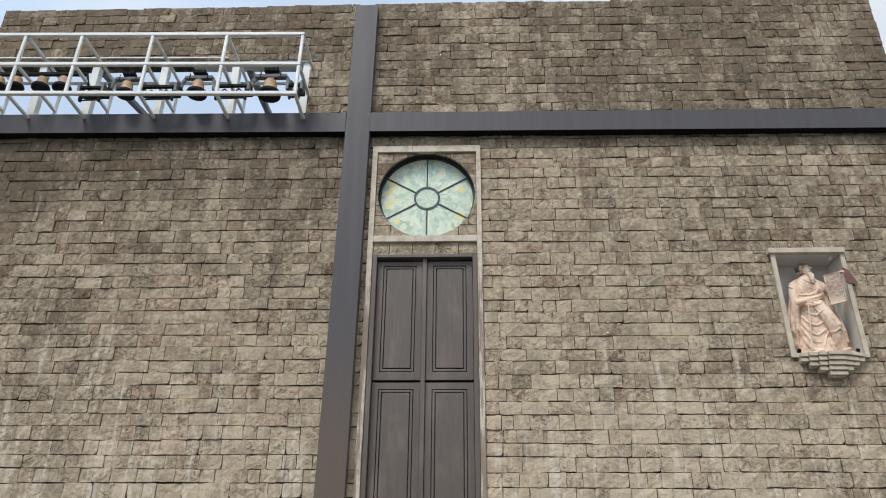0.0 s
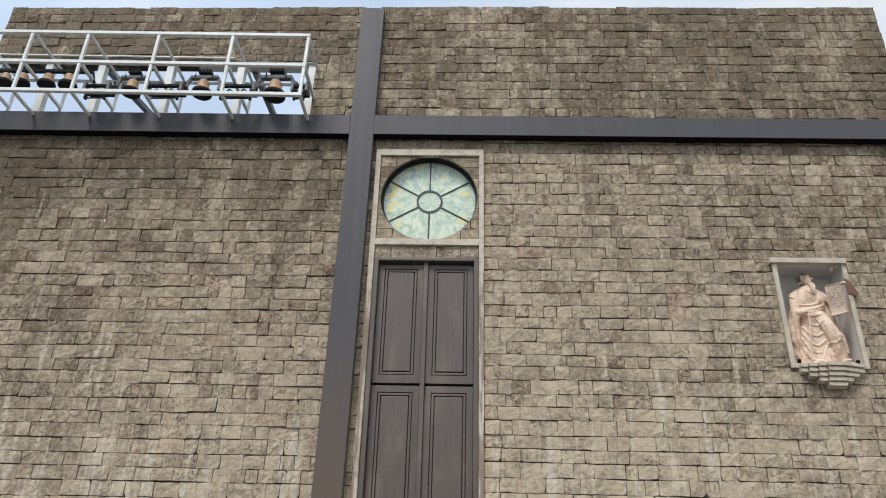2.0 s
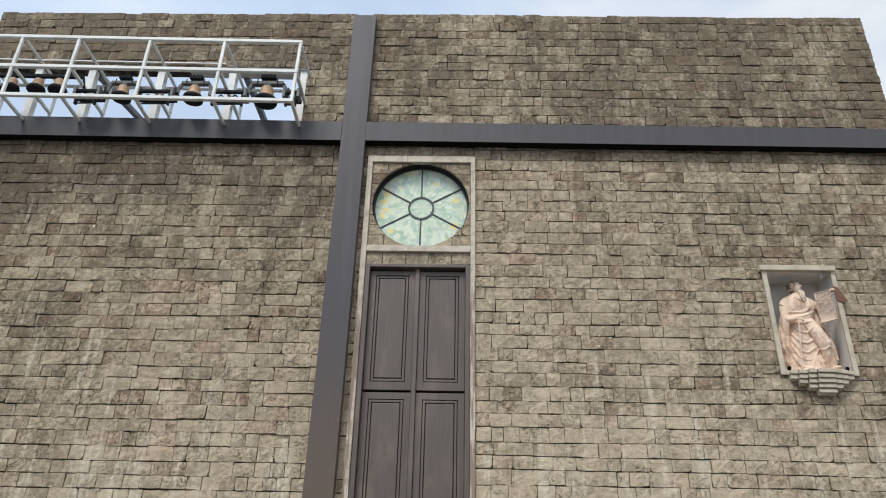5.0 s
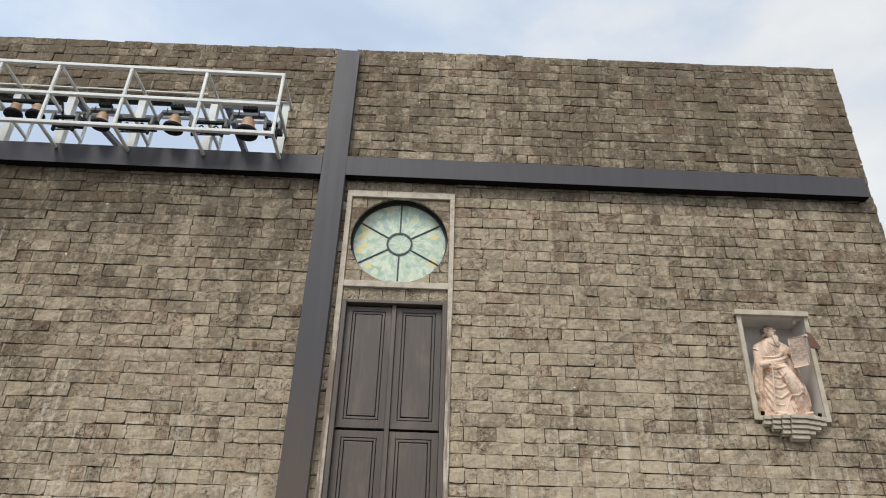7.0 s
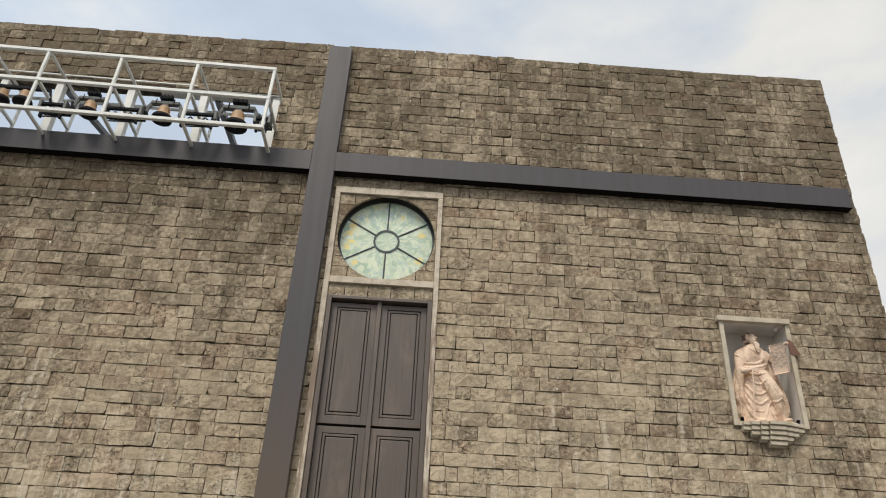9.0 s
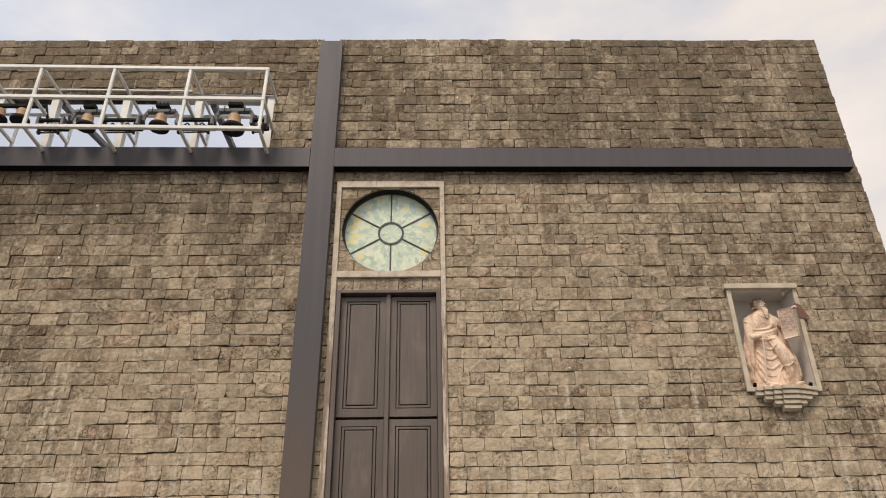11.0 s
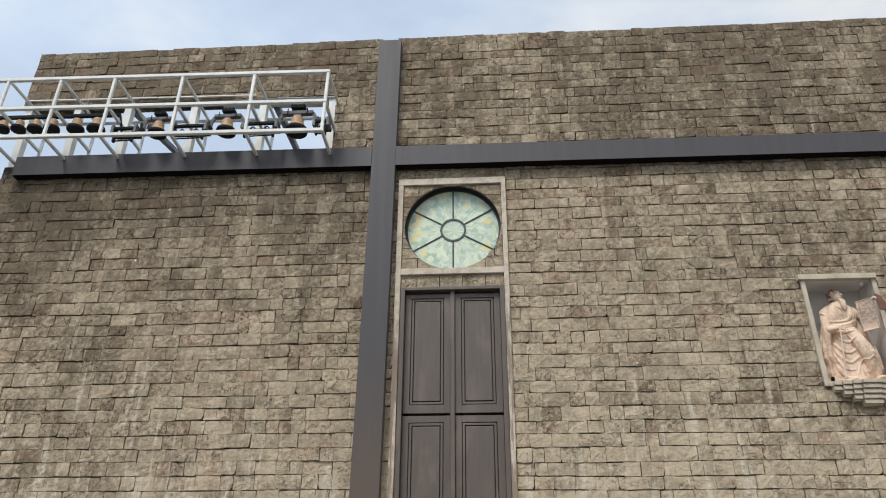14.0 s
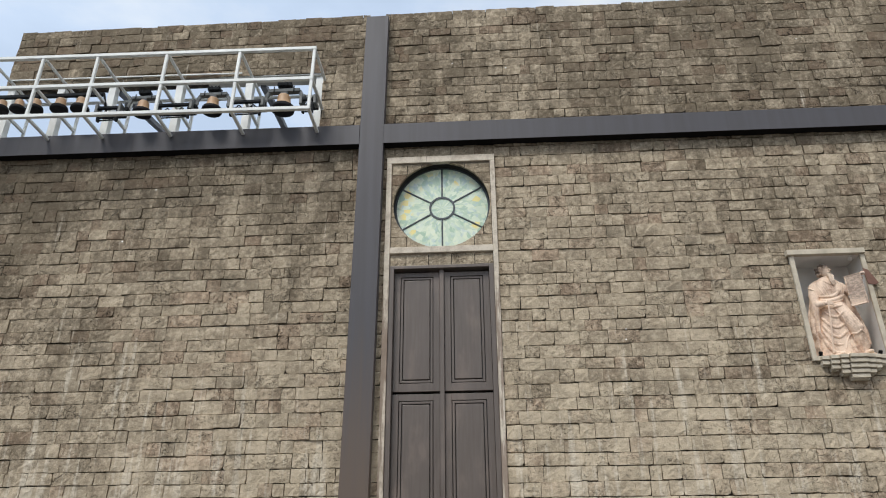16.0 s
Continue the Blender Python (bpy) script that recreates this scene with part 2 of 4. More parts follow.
def cross_material():
    """Satin dark paint with faint vertical wipe marks; warm brown reflection painted in near its foot."""
    m, n, l, b = material("dark_grey_painted_steel", (0.075, 0.07, 0.078), 0.45)
    p = place(n, l)
    wipe = grain(n, l, place(n, l, (5.0, 1.0, 0.22)), 1.5, 5, 0.6)
    t = blend(n, l, span(n, l, wipe, 0.40, 0.66, 0, 1), (0.077, 0.073, 0.080), (0.071, 0.066, 0.070))
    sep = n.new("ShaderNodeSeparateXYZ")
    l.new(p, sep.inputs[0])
    # brown reflected light put into the colour, stronger towards the foot
    foot_reflection = span(n, l, calc(n, l, "ADD", calc(n, l, "MULTIPLY", wipe, 0.35), span(n, l, sep.outputs["Z"], 2.2, 6.4, 0.55, 0.0)), 0.22, 0.62, 0, 0.85, True)
    t = blend(n, l, foot_reflection, t, (0.145, 0.106, 0.078))
    l.new(t, b.inputs["Base Color"])
    l.new(span(n, l, wipe, 0.3, 0.7, 0.50, 0.58), b.inputs["Roughness"])
    b.inputs["Specular IOR Level"].default_value = 0.4
    relief(n, l, b, grain(n, l, p, 0.8, 2, 0.5), 0.03, 0.02)
    return m


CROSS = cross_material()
WHITE = plain_material("white_painted_steel", (0.82, 0.835, 0.80), (0.56, 0.56, 0.53), 0.55, 3, 40, 0.08, amount=0.5)
SOFFIT = plain_material("grey_render", (0.62, 0.62, 0.59), (0.45, 0.44, 0.41), 0.9, 3, 40, 0.2)
# near black; under the arms and in the door gaps it paints shade
BLACK = plain_material("black_paint_and_shade", (0.012, 0.011, 0.011), (0.008, 0.008, 0.008), 0.9, 4, 40, 0.1, spec=0.1)
STEEL = plain_material("dark_blued_steel", (0.018, 0.021, 0.023), (0.010, 0.011, 0.012), 0.8, 6, 60, 0.15, spec=0.2)
GALV = plain_material("weathered_grey_castings", (0.14, 0.15, 0.145), (0.06, 0.065, 0.065), 0.55, 9, 60, 0.1)
STRUT = plain_material("grey_steel", (0.13, 0.14, 0.16), (0.08, 0.085, 0.10), 0.6, 4, 40, 0.1)
BELL = plain_material("tan_bronze", (0.52, 0.33, 0.18), (0.36, 0.21, 0.11), 0.5, 7, 60, 0.08)
# near black: shade inside the hollow bells put into the colour
BELL_DARK = plain_material("shade_black_bronze", (0.016, 0.016, 0.018), (0.009, 0.009, 0.010), 0.75, 7, 60, 0.1, spec=0.2)
def statue_material(colour, dark, hair):
    """Painted terracotta with a darker painted head of hair."""
    m, n, l, b = material("painted_terracotta", colour, 0.75)
    p = place(n, l)
    a = grain(n, l, p, 6, 6, 0.66)
    t = blend(n, l, span(n, l, a, 0.48, 0.66, 0, 0.85), colour, dark)
    f = grain(n, l, p, 38, 4, 0.6)
    t = blend(n, l, span(n, l, f, 0.52, 0.7, 0, 0.35), t, dark)
    co = n.new("ShaderNodeTexCoord")
    sx = n.new("ShaderNodeSeparateXYZ")
    l.new(co.outputs["Object"], sx.inputs[0])
    top = calc(n, l, "MULTIPLY", span(n, l, sx.outputs["Z"], 1.37, 1.40, 0, 1), span(n, l, sx.outputs["Y"], -0.062, -0.045, 0, 1))
    crown = calc(n, l, "MAXIMUM", top, span(n, l, sx.outputs["Z"], 1.485, 1.50, 0, 1))
    t = blend(n, l, calc(n, l, "MULTIPLY", crown, 0.8), t, hair)
    # pale beard and a grey-brown tablet face with worn ruling
    beard = calc(n, l, "MULTIPLY", span(n, l, sx.outputs["Z"], 1.39, 1.37, 0, 1), span(n, l, sx.outputs["Z"], 1.15, 1.19, 0, 1))
    beard = calc(n, l, "MULTIPLY", beard, calc(n, l, "MULTIPLY", span(n, l, sx.outputs["Y"], -0.095, -0.115, 0, 0.7), calc(n, l, "MULTIPLY", span(n, l, sx.outputs["X"], 0.09, 0.08, 0, 1), span(n, l, sx.outputs["X"], -0.05, -0.03, 0, 1))))
    t = blend(n, l, beard, t, (0.60, 0.48, 0.37))
    off = calc(n, l, "ADD", calc(n, l, "MULTIPLY", calc(n, l, "ADD", sx.outputs["X"], -0.285), -0.717), calc(n, l, "MULTIPLY", calc(n, l, "ADD", sx.outputs["Y"], 0.25), -0.697))
    face = calc(n, l, "MULTIPLY", span(n, l, off, -0.005, 0.003, 0, 1), span(n, l, off, 0.05, 0.04, 0, 1))
    slab = calc(n, l, "MULTIPLY", span(n, l, sx.outputs["X"], 0.19, 0.20, 0, 1), calc(n, l, "MULTIPLY", face, span(n, l, sx.outputs["Z"], 0.78, 0.80, 0, 1)))
    rule = grain(n, l, place(n, l, (0.25, 1.0, 1.6)), 26, 4, 0.6)
    t = blend(n, l, calc(n, l, "MULTIPLY", slab, span(n, l, rule, 0.40, 0.60, 0.25, 0.75)), t, (0.27, 0.205, 0.165))
    l.new(t, b.inputs["Base Color"])
    relief(n, l, b, f, 0.2, 0.004)
    return m


STATUE = statue_material((0.82, 0.635, 0.485), (0.36, 0.215, 0.145), (0.11, 0.075, 0.055))
NICHE = plain_material("pale_grey_paint", (0.80, 0.78, 0.74), (0.62, 0.60, 0.56), 0.85, 2.5, 40, 0.15, amount=0.5)
CORBEL = plain_material("weathered_grey_cement", (0.62, 0.55, 0.43), (0.37, 0.32, 0.24), 0.9, 6, 50, 0.4, amount=0.7)
LEAD = plain_material("dark_window_lead", (0.06, 0.075, 0.08), (0.04, 0.05, 0.055), 0.5, 6, 40, 0.1)
GROUND = plain_material("grey_paving", (0.13, 0.122, 0.112), (0.09, 0.084, 0.076), 0.9, 0.6, 30, 0.3)


def door_material():
    m, n, l, b = material("brown_stained_door_wood", (0.07, 0.055, 0.05), 0.4)
    long = grain(n, l, place(n, l, (1.0, 1.0, 0.07)), 26.0, 5, 0.6)
    t = blend(n, l, span(n, l, long, 0.35, 0.7, 0, 0.8), (0.142, 0.116, 0.098), (0.108, 0.086, 0.071))
    worn = grain(n, l, place(n, l, (1.3, 1.0, 0.45)), 2.2, 5, 0.6)
    t = blend(n, l, span(n, l, worn, 0.50, 0.66, 0, 0.6, True), t, (0.20, 0.155, 0.128))
    l.new(t, b.inputs["Base Color"])
    l.new(span(n, l, worn, 0.3, 0.7, 0.34, 0.5), b.inputs["Roughness"])
    relief(n, l, b, long, 0.12, 0.003)
    return m


def glass_material():
    m, n, l, b = material("mottled_stained_glass", (0.5, 0.6, 0.5), 0.25)
    co = n.new("ShaderNodeTexCoord")
    sx = n.new("ShaderNodeSeparateXYZ")
    l.new(co.outputs["Object"], sx.inputs[0])
    x, z = sx.outputs["X"], sx.outputs["Z"]
    ang = calc(n, l, "ARCTAN2", z, x)
    rad = calc(n, l, "SQRT", calc(n, l, "ADD", calc(n, l, "MULTIPLY", x, x), calc(n, l, "MULTIPLY", z, z)))
    cx = n.new("ShaderNodeCombineXYZ")
    l.new(calc(n, l, "ADD", calc(n, l, "MULTIPLY", ang, 7.0), 3.3), cx.inputs[0])
    l.new(calc(n, l, "MULTIPLY", rad, 9.5), cx.inputs[1])
    v = n.new("ShaderNodeTexVoronoi")
    v.inputs["Scale"].default_value = 1.0
    l.new(cx.outputs[0], v.inputs["Vector"])
    sp = n.new("ShaderNodeSeparateColor")
    l.new(v.outputs["Color"], sp.inputs[0])
    soft = n.new("ShaderNodeTexVoronoi")
    soft.feature = "SMOOTH_F1"
    soft.inputs["Smoothness"].default_value = 0.6
    soft.inputs["Scale"].default_value = 1.7
    l.new(cx.outputs[0], soft.inputs["Vector"])
    ss = n.new("ShaderNodeSeparateColor")
    l.new(soft.outputs["Color"], ss.inputs[0])
    t = blend(n, l, sp.outputs[0], (0.44, 0.60, 0.44), (0.80, 0.87, 0.68))
    t = blend(n, l, span(n, l, ss.outputs[1], 0.55, 0.8, 0, 0.5), t, (0.48, 0.61, 0.63))
    t = blend(n, l, span(n, l, ss.outputs[0], 0.60, 0.85, 0, 0.6), t, (0.80, 0.86, 0.62))
    spot = span(n, l, sp.outputs[2], 0.83, 0.89, 0, 0.9)
    ringy = calc(n, l, "MULTIPLY", span(n, l, rad, 0.48, 0.56, 0, 1), span(n, l, rad, 0.76, 0.68, 0, 1))
    t = blend(n, l, calc(n, l, "MULTIPLY", spot, ringy), t, (0.93, 0.79, 0.28))
    l.new(t, b.inputs["Base Color"])
    b.inputs["Coat Weight"].default_value = 0.5
    b.inputs["Coat Roughness"].default_value = 0.15
    return m


DOOR = door_material()
GLASS = glass_material()


# ---- shape helpers ----
def mesh_of(bm, mat, smooth=False):
    me = bpy.data.meshes.new("mesh")
    bmesh.ops.recalc_face_normals(bm, faces=bm.faces)
    bm.to_mesh(me)
    bm.free()
    me.materials.append(mat)
    if smooth:
        me.shade_smooth()
    return me


def part(name, bm, mat, parent=None, label="", smooth=False):
    ob = new(name, mesh_of(bm, mat, smooth))
    ob.parent = parent
    return tagged(ob, label)


def thing(name, label, category, group="", kind="", at=(0, 0, 0)):
    ob = new(name)
    ob.empty_display_size = 0.2
    ob.location = at
    return tagged(ob, label, category, group, kind)


def block(x0, x1, y0, y1, z0, z1, bevel=0.0, bm=None):
    bm = bm or bmesh.new()
    made = bmesh.ops.create_cube(bm, size=1.0)["verts"]
    for v in made:
        v.co = Vector((x0 + (v.co.x + 0.5) * (x1 - x0), y0 + (v.co.y + 0.5) * (y1 - y0), z0 + (v.co.z + 0.5) * (z1 - z0)))
    if bevel:
        edges = list({e for v in made for e in v.link_edges})
        bmesh.ops.bevel(bm, geom=edges, offset=bevel, segments=2, affect="EDGES", profile=0.6)
    return bm


def bar(a, b, wide, high=None, bm=None, bevel=0.006):
    """A square tube from a to b."""
    bm = bm or bmesh.new()
    high = high or wide
    a, b = Vector(a), Vector(b)
    d = b - a
    q = d.to_track_quat("Z", "Y").to_matrix().to_4x4()
    made = bmesh.ops.create_cube(bm, size=1.0)["verts"]
    for v in made:
        v.co = Vector((v.co.x * wide, v.co.y * high, v.co.z * d.length))
    if bevel:
        made = bmesh.ops.bevel(bm, geom=list({e for v in made for e in v.link_edges}), offset=bevel, segments=2, affect="EDGES")["verts"]
    bmesh.ops.transform(bm, matrix=Matrix.Translation((a + b) / 2) @ q, verts=[v for v in made if v.is_valid])
    return bm


def turned(profile, steps=32, bm=None):
    """A solid of revolution about z from (radius, height) pairs."""
    bm = bm or bmesh.new()
    rings = []
    for r, z in profile:
        rings.append([bm.verts.new((r * math.cos(2 * math.pi * k / steps), r * math.sin(2 * math.pi * k / steps), z)) for k in range(steps)])
    for lo, hi in zip(rings, rings[1:]):
        for k in range(steps):
            bm.faces.new((lo[k], lo[(k + 1) % steps], hi[(k + 1) % steps], hi[k]))
    bm.faces.new(list(reversed(rings[0])))
    bm.faces.new(rings[-1])
    return bm


# ---- plan ----
WALL_L, WALL_R, TOP = -8.96, 7.70, 12.165
THICK = 0.30
UP_L, UP_R = -2.035, -1.612            # the cross's upright
ARM_B, ARM_T = 9.02, 9.42              # the cross's arm
OPEN_R, OPEN_T = -2.81, 10.78          # bell opening
SUR_L, SUR_R = -1.552, 0.304           # door surround, outer
SUR_TOP = 8.805
NX0, NX1, NZ0, NZ1 = 4.885, 5.94, 5.03, 6.68   # niche, inner
ROSE_X, ROSE_Z, ROSE_R = -0.613, 7.865, 0.815

ground = part("ground", block(-400, 400, -400, 400, -0.5, 0.0), GROUND)
tagged(ground, "worn grey paved forecourt before the church", "ground", kind="structure")


# ---- walls ----
def cut_out(rect, holes):
    """The rectangles left of rect (x0, x1, z0, z1) once the holes are taken out."""
    todo = [rect]
    for hx0, hx1, hz0, hz1 in holes:
        rest = []
        for x0, x1, z0, z1 in todo:
            if hx1 <= x0 or hx0 >= x1 or hz1 <= z0 or hz0 >= z1:
                rest.append((x0, x1, z0, z1))
                continue
            if z0 < hz0:
                rest.append((x0, x1, z0, hz0))
            if z1 > hz1:
                rest.append((x0, x1, hz1, z1))
            lo, hi = max(z0, hz0), min(z1, hz1)
            if x0 < hx0:
                rest.append((x0, hx0, lo, hi))
            if x1 > hx1:
                rest.append((hx1, x1, lo, hi))
        todo = rest
    return todo


def wall(name, rect, holes, label):
    bm = bmesh.new()
    for x0, x1, z0, z1 in cut_out(rect, holes):
        block(x0, x1, 0.034, THICK, z0, z1, bm=bm)
    return tagged(part(name, bm, MORTAR), label, "wall", kind="structure")


NICHE_HOLE = (NX0 - 0.04, NX1 + 0.04, NZ0 - 0.04, NZ1 + 0.04)
walls = {
    "wall_1": wall("wall_1", (WALL_L, SUR_L + 0.06, 0, ARM_T - 0.02), [], "coursed brown adobe stone wall, darker under the dark beam"),
    "wall_2": wall("wall_2", (SUR_R - 0.06, WALL_R, 0, ARM_T - 0.02), [NICHE_HOLE], "coursed brown adobe stone wall around the statue niche"),
    "wall_3": wall("wall_3", (UP_L + 0.2, WALL_R, ARM_T - 0.02, TOP - 0.06), [], "dark weathered stone parapet wall above the beam"),
    "wall_4": wall("wall_4", (WALL_L, UP_L + 0.2, ARM_T - 0.02, TOP - 0.06), [(-99, OPEN_R, 0, OPEN_T)], "dark weathered stone band over the bell opening"),
    "wall_5": wall("wall_5", (SUR_L + 0.06, SUR_R - 0.06, SUR_TOP - 0.03, ARM_T - 0.02), [], "narrow stone wall strip between beam and round window"),
}

# unseen wall added opposite the facade to tint reflections on cross and door
OPPOSITE = plain_material("unseen_wall_brown", (0.34, 0.25, 0.18), (0.22, 0.16, 0.115), 0.9, 0.8, 12, 0.2)
tagged(part("wall_7", block(-70, 70, -33.4, -33, 0, 8.5), OPPOSITE), "unseen plain brown wall, added across the forecourt to warm the reflections", "wall", kind="structure")

# ---- camera-side block courses: (wall, x0, x1, first joint, course, z0, z1, holes) ----
COURSES = [
    ("wall_1", WALL_L, SUR_L, 8.796, 0.201, 0.0, 9.12, []),
    ("wall_2", SUR_R, WALL_R, 8.753, 0.201, 0.0, 9.12, [(NX0 - 0.03, NX1 + 0.03, NZ0 - 0.03, NZ1 + 0.03)]),
    ("wall_3", UP_R - 0.06, WALL_R, 11.93, 0.2, ARM_T - 0.05, TOP, []),
    ("wall_4", WALL_L, UP_L + 0.06, 11.93, 0.2, ARM_T - 0.05, TOP, [(-99, OPEN_R, 0, OPEN_T)]),
    ("wall_5", SUR_L - 0.03, SUR_R + 0.03, 8.796, 0.201, SUR_TOP, 9.12, []),
]


def block_points(rng, width, nx=4, nz=3):
    """One rough-faced block of unit width and height: points and faces, front towards -y."""
    pts, faces = [], []
    lean = [rng.uniform(-0.006, 0.006) for _ in range(2)]
    # each edge keeps its own joint width, in metres
    left, right = (0.0012 + 0.010 * rng.random() ** 3 for _ in range(2))
    low, high = (0.0018 + 0.014 * rng.random() ** 1.9 for _ in range(2))
    chip = rng.choice((0, 0, 0, 1)) * rng.uniform(0.008, 0.022)
    corner = rng.choice(((0, 0), (nx, 0), (0, nz), (nx, nz)))
    for j in range(nz + 1):
        for i in range(nx + 1):
            x, z = i / nx, j / nz
            side, bed = i in (0, nx), j in (0, nz)
            if side:
                x += (left if i == 0 else -right) / width + rng.uniform(-0.0025, 0.0025) / width
            else:
                x += rng.uniform(-0.05, 0.05)
            if bed:
                z += (low if j == 0 else -high) / 0.2 + rng.uniform(-0.0045, 0.0045) / 0.2
            else:
                z += rng.uniform(-0.08, 0.08)
            if (i, j) == corner:
                x += chip / width * (1 if i == 0 else -1)
                z += 0.6 * chip / 0.2 * (1 if j == 0 else -1)
            y = rng.uniform(-0.006, 0.006) + 0.003 * (side or bed) + lean[0] * i / nx + lean[1] * j / nz
            pts.append((x - 0.5, y, z - 0.5))
    at = lambda i, j: j * (nx + 1) + i
    for j in range(nz):
        for i in range(nx):
            faces.append((at(i, j), at(i + 1, j), at(i + 1, j + 1), at(i, j + 1)))
    rim = [at(i, 0) for i in range(nx + 1)] + [at(nx, j) for j in range(1, nz + 1)]
    rim += [at(i, nz) for i in range(nx - 1, -1, -1)] + [at(0, j) for j in range(nz - 1, 0, -1)]
    start = len(pts)
    for k in rim:
        x, y, z = pts[k]
        pts.append((max(-0.498, min(0.498, x)), 0.05, max(-0.496, min(0.496, z))))
    m = len(rim)
    for k in range(m):
        faces.append((rim[(k + 1) % m], rim[k], start + k, start + (k + 1) % m))
    faces.append(tuple(start + k for k in range(m)))
    return pts, faces


brick_rng = random.Random(11)
# thirty squarish shapes, then thirty long ones
SHAPES = [block_points(brick_rng, 0.21 if k < 30 else 0.36) for k in range(60)]
SHAPE_MESHES = []
for pts, faces in SHAPES:
    me = bpy.data.meshes.new("stone_block")
    me.from_pydata(pts, [], faces)
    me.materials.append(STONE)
    SHAPE_MESHES.append(me)


def drift(x, k):
    """How far bed joint k wanders from level at x."""
    return 0.012 * math.sin(0.5 * x + 1.9 * k) + 0.005 * math.sin(1.9 * x + 0.7 * k)


def course_rects(x0, x1, joint, course, z0, z1, holes, rng):
    found = []
    n = math.floor((z0 - joint) / course)
    while joint + n * course < z1 - 0.02:
        lo, hi = joint + n * course, joint + (n + 1) * course
        n += 1
        lo, hi = max(lo, z0), min(hi, z1)
        if hi - lo < 0.05:
            continue
        x = x0 - rng.uniform(0.0, 0.35)
        end = x0
        while end < x1 - 0.001:
            x += rng.choice((0.18, 0.20, 0.21, 0.23, 0.27, 0.29, 0.32, 0.36, 0.39, 0.43)) + rng.uniform(-0.015, 0.015)
            a, b = end, x if x1 - x > 0.09 else x1
            if b - a < 0.09:
                continue
            end = b
            top = hi + (rng.uniform(-0.016, 0.014) + 0.012 + 0.009 * max(0.0, -2.2 - a) + min(0.04, 0.02 * max(0.0, a + 1.6)) + 0.003 * max(0.0, a) if hi >= z1 - 0.001 and z1 > 11 else 0)
            low, up = drift(a, n - 1) if lo > z0 else 0.0, drift(a, n) if hi < z1 else 0.0
            for r in cut_out((a, b, lo + low, top + up), holes):
                if r[1] - r[0] > 0.04 and r[3] - r[2] > 0.03:
                    found.append(r)
    return found


def lay_blocks():
    rng = random.Random(5)
    for name, x0, x1, joint, course, z0, z1, holes in COURSES:
        rects = course_rects(x0, x1, joint, course, z0, z1, holes, rng)
        # the stretch of each wall nearest to the path is laid block by block
        rects.sort(key=lambda r: abs((r[0] + r[1]) / 2 + 0.2) * 0.6 + abs((r[2] + r[3]) / 2 - 5.0))
        pts, faces = [], []
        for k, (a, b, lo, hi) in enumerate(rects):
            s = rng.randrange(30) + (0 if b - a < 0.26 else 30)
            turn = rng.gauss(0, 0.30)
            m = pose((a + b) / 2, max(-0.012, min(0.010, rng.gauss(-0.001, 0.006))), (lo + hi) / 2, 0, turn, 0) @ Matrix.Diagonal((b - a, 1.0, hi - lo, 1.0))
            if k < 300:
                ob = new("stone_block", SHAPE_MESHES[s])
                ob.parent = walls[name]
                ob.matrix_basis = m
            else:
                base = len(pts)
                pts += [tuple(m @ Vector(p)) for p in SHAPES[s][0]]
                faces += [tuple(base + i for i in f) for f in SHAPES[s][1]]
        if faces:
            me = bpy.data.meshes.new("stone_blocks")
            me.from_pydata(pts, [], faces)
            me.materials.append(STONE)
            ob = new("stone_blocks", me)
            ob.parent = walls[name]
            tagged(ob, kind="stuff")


# soffit of the bell opening and the reveal at its side
soffit = part("trim", bar((OPEN_R, 0.165, OPEN_T - 0.02), (WALL_L + 0.02, 0.165, OPEN_T + 0.075), 0.30, 0.03), SOFFIT)
tagged(soffit, "grey rendered soffit over the bell opening", "soffit", kind="structure")
lip = part("flashing_strip", bar((-4.35, -0.03, OPEN_T + 0.045), (WALL_L + 0.04, -0.03, OPEN_T + 0.125), 0.026, 0.03), WHITE)
tagged(lip, "thin white metal flashing strip along the stone edge", "flashing")

# ---- door surround and round window ----
surround = thing("door_surround", "pale plaster surround framing door and round window", "trim", kind="structure", at=(-0.62, 0, 0))


def sur(name, x0, x1, z0, z1, y0=-0.035):
    ob = part(name, block(x0, x1, y0, 0.2, z0, z1, 0.008), TRIM, surround)
    ob.location = (0.62, 0, 0)
    return ob


BAND_L, BAND_R = SUR_L + 0.088, SUR_R - 0.080
sur("jamb", SUR_L, BAND_L, 0, SUR_TOP - 0.125)
sur("jamb", BAND_R, SUR_R, 0, SUR_TOP - 0.125)
sur("head", SUR_L, SUR_R, SUR_TOP - 0.124, SUR_TOP)
sur("sill", BAND_L + 0.001, BAND_R - 0.001, 6.945, 7.055, -0.045)


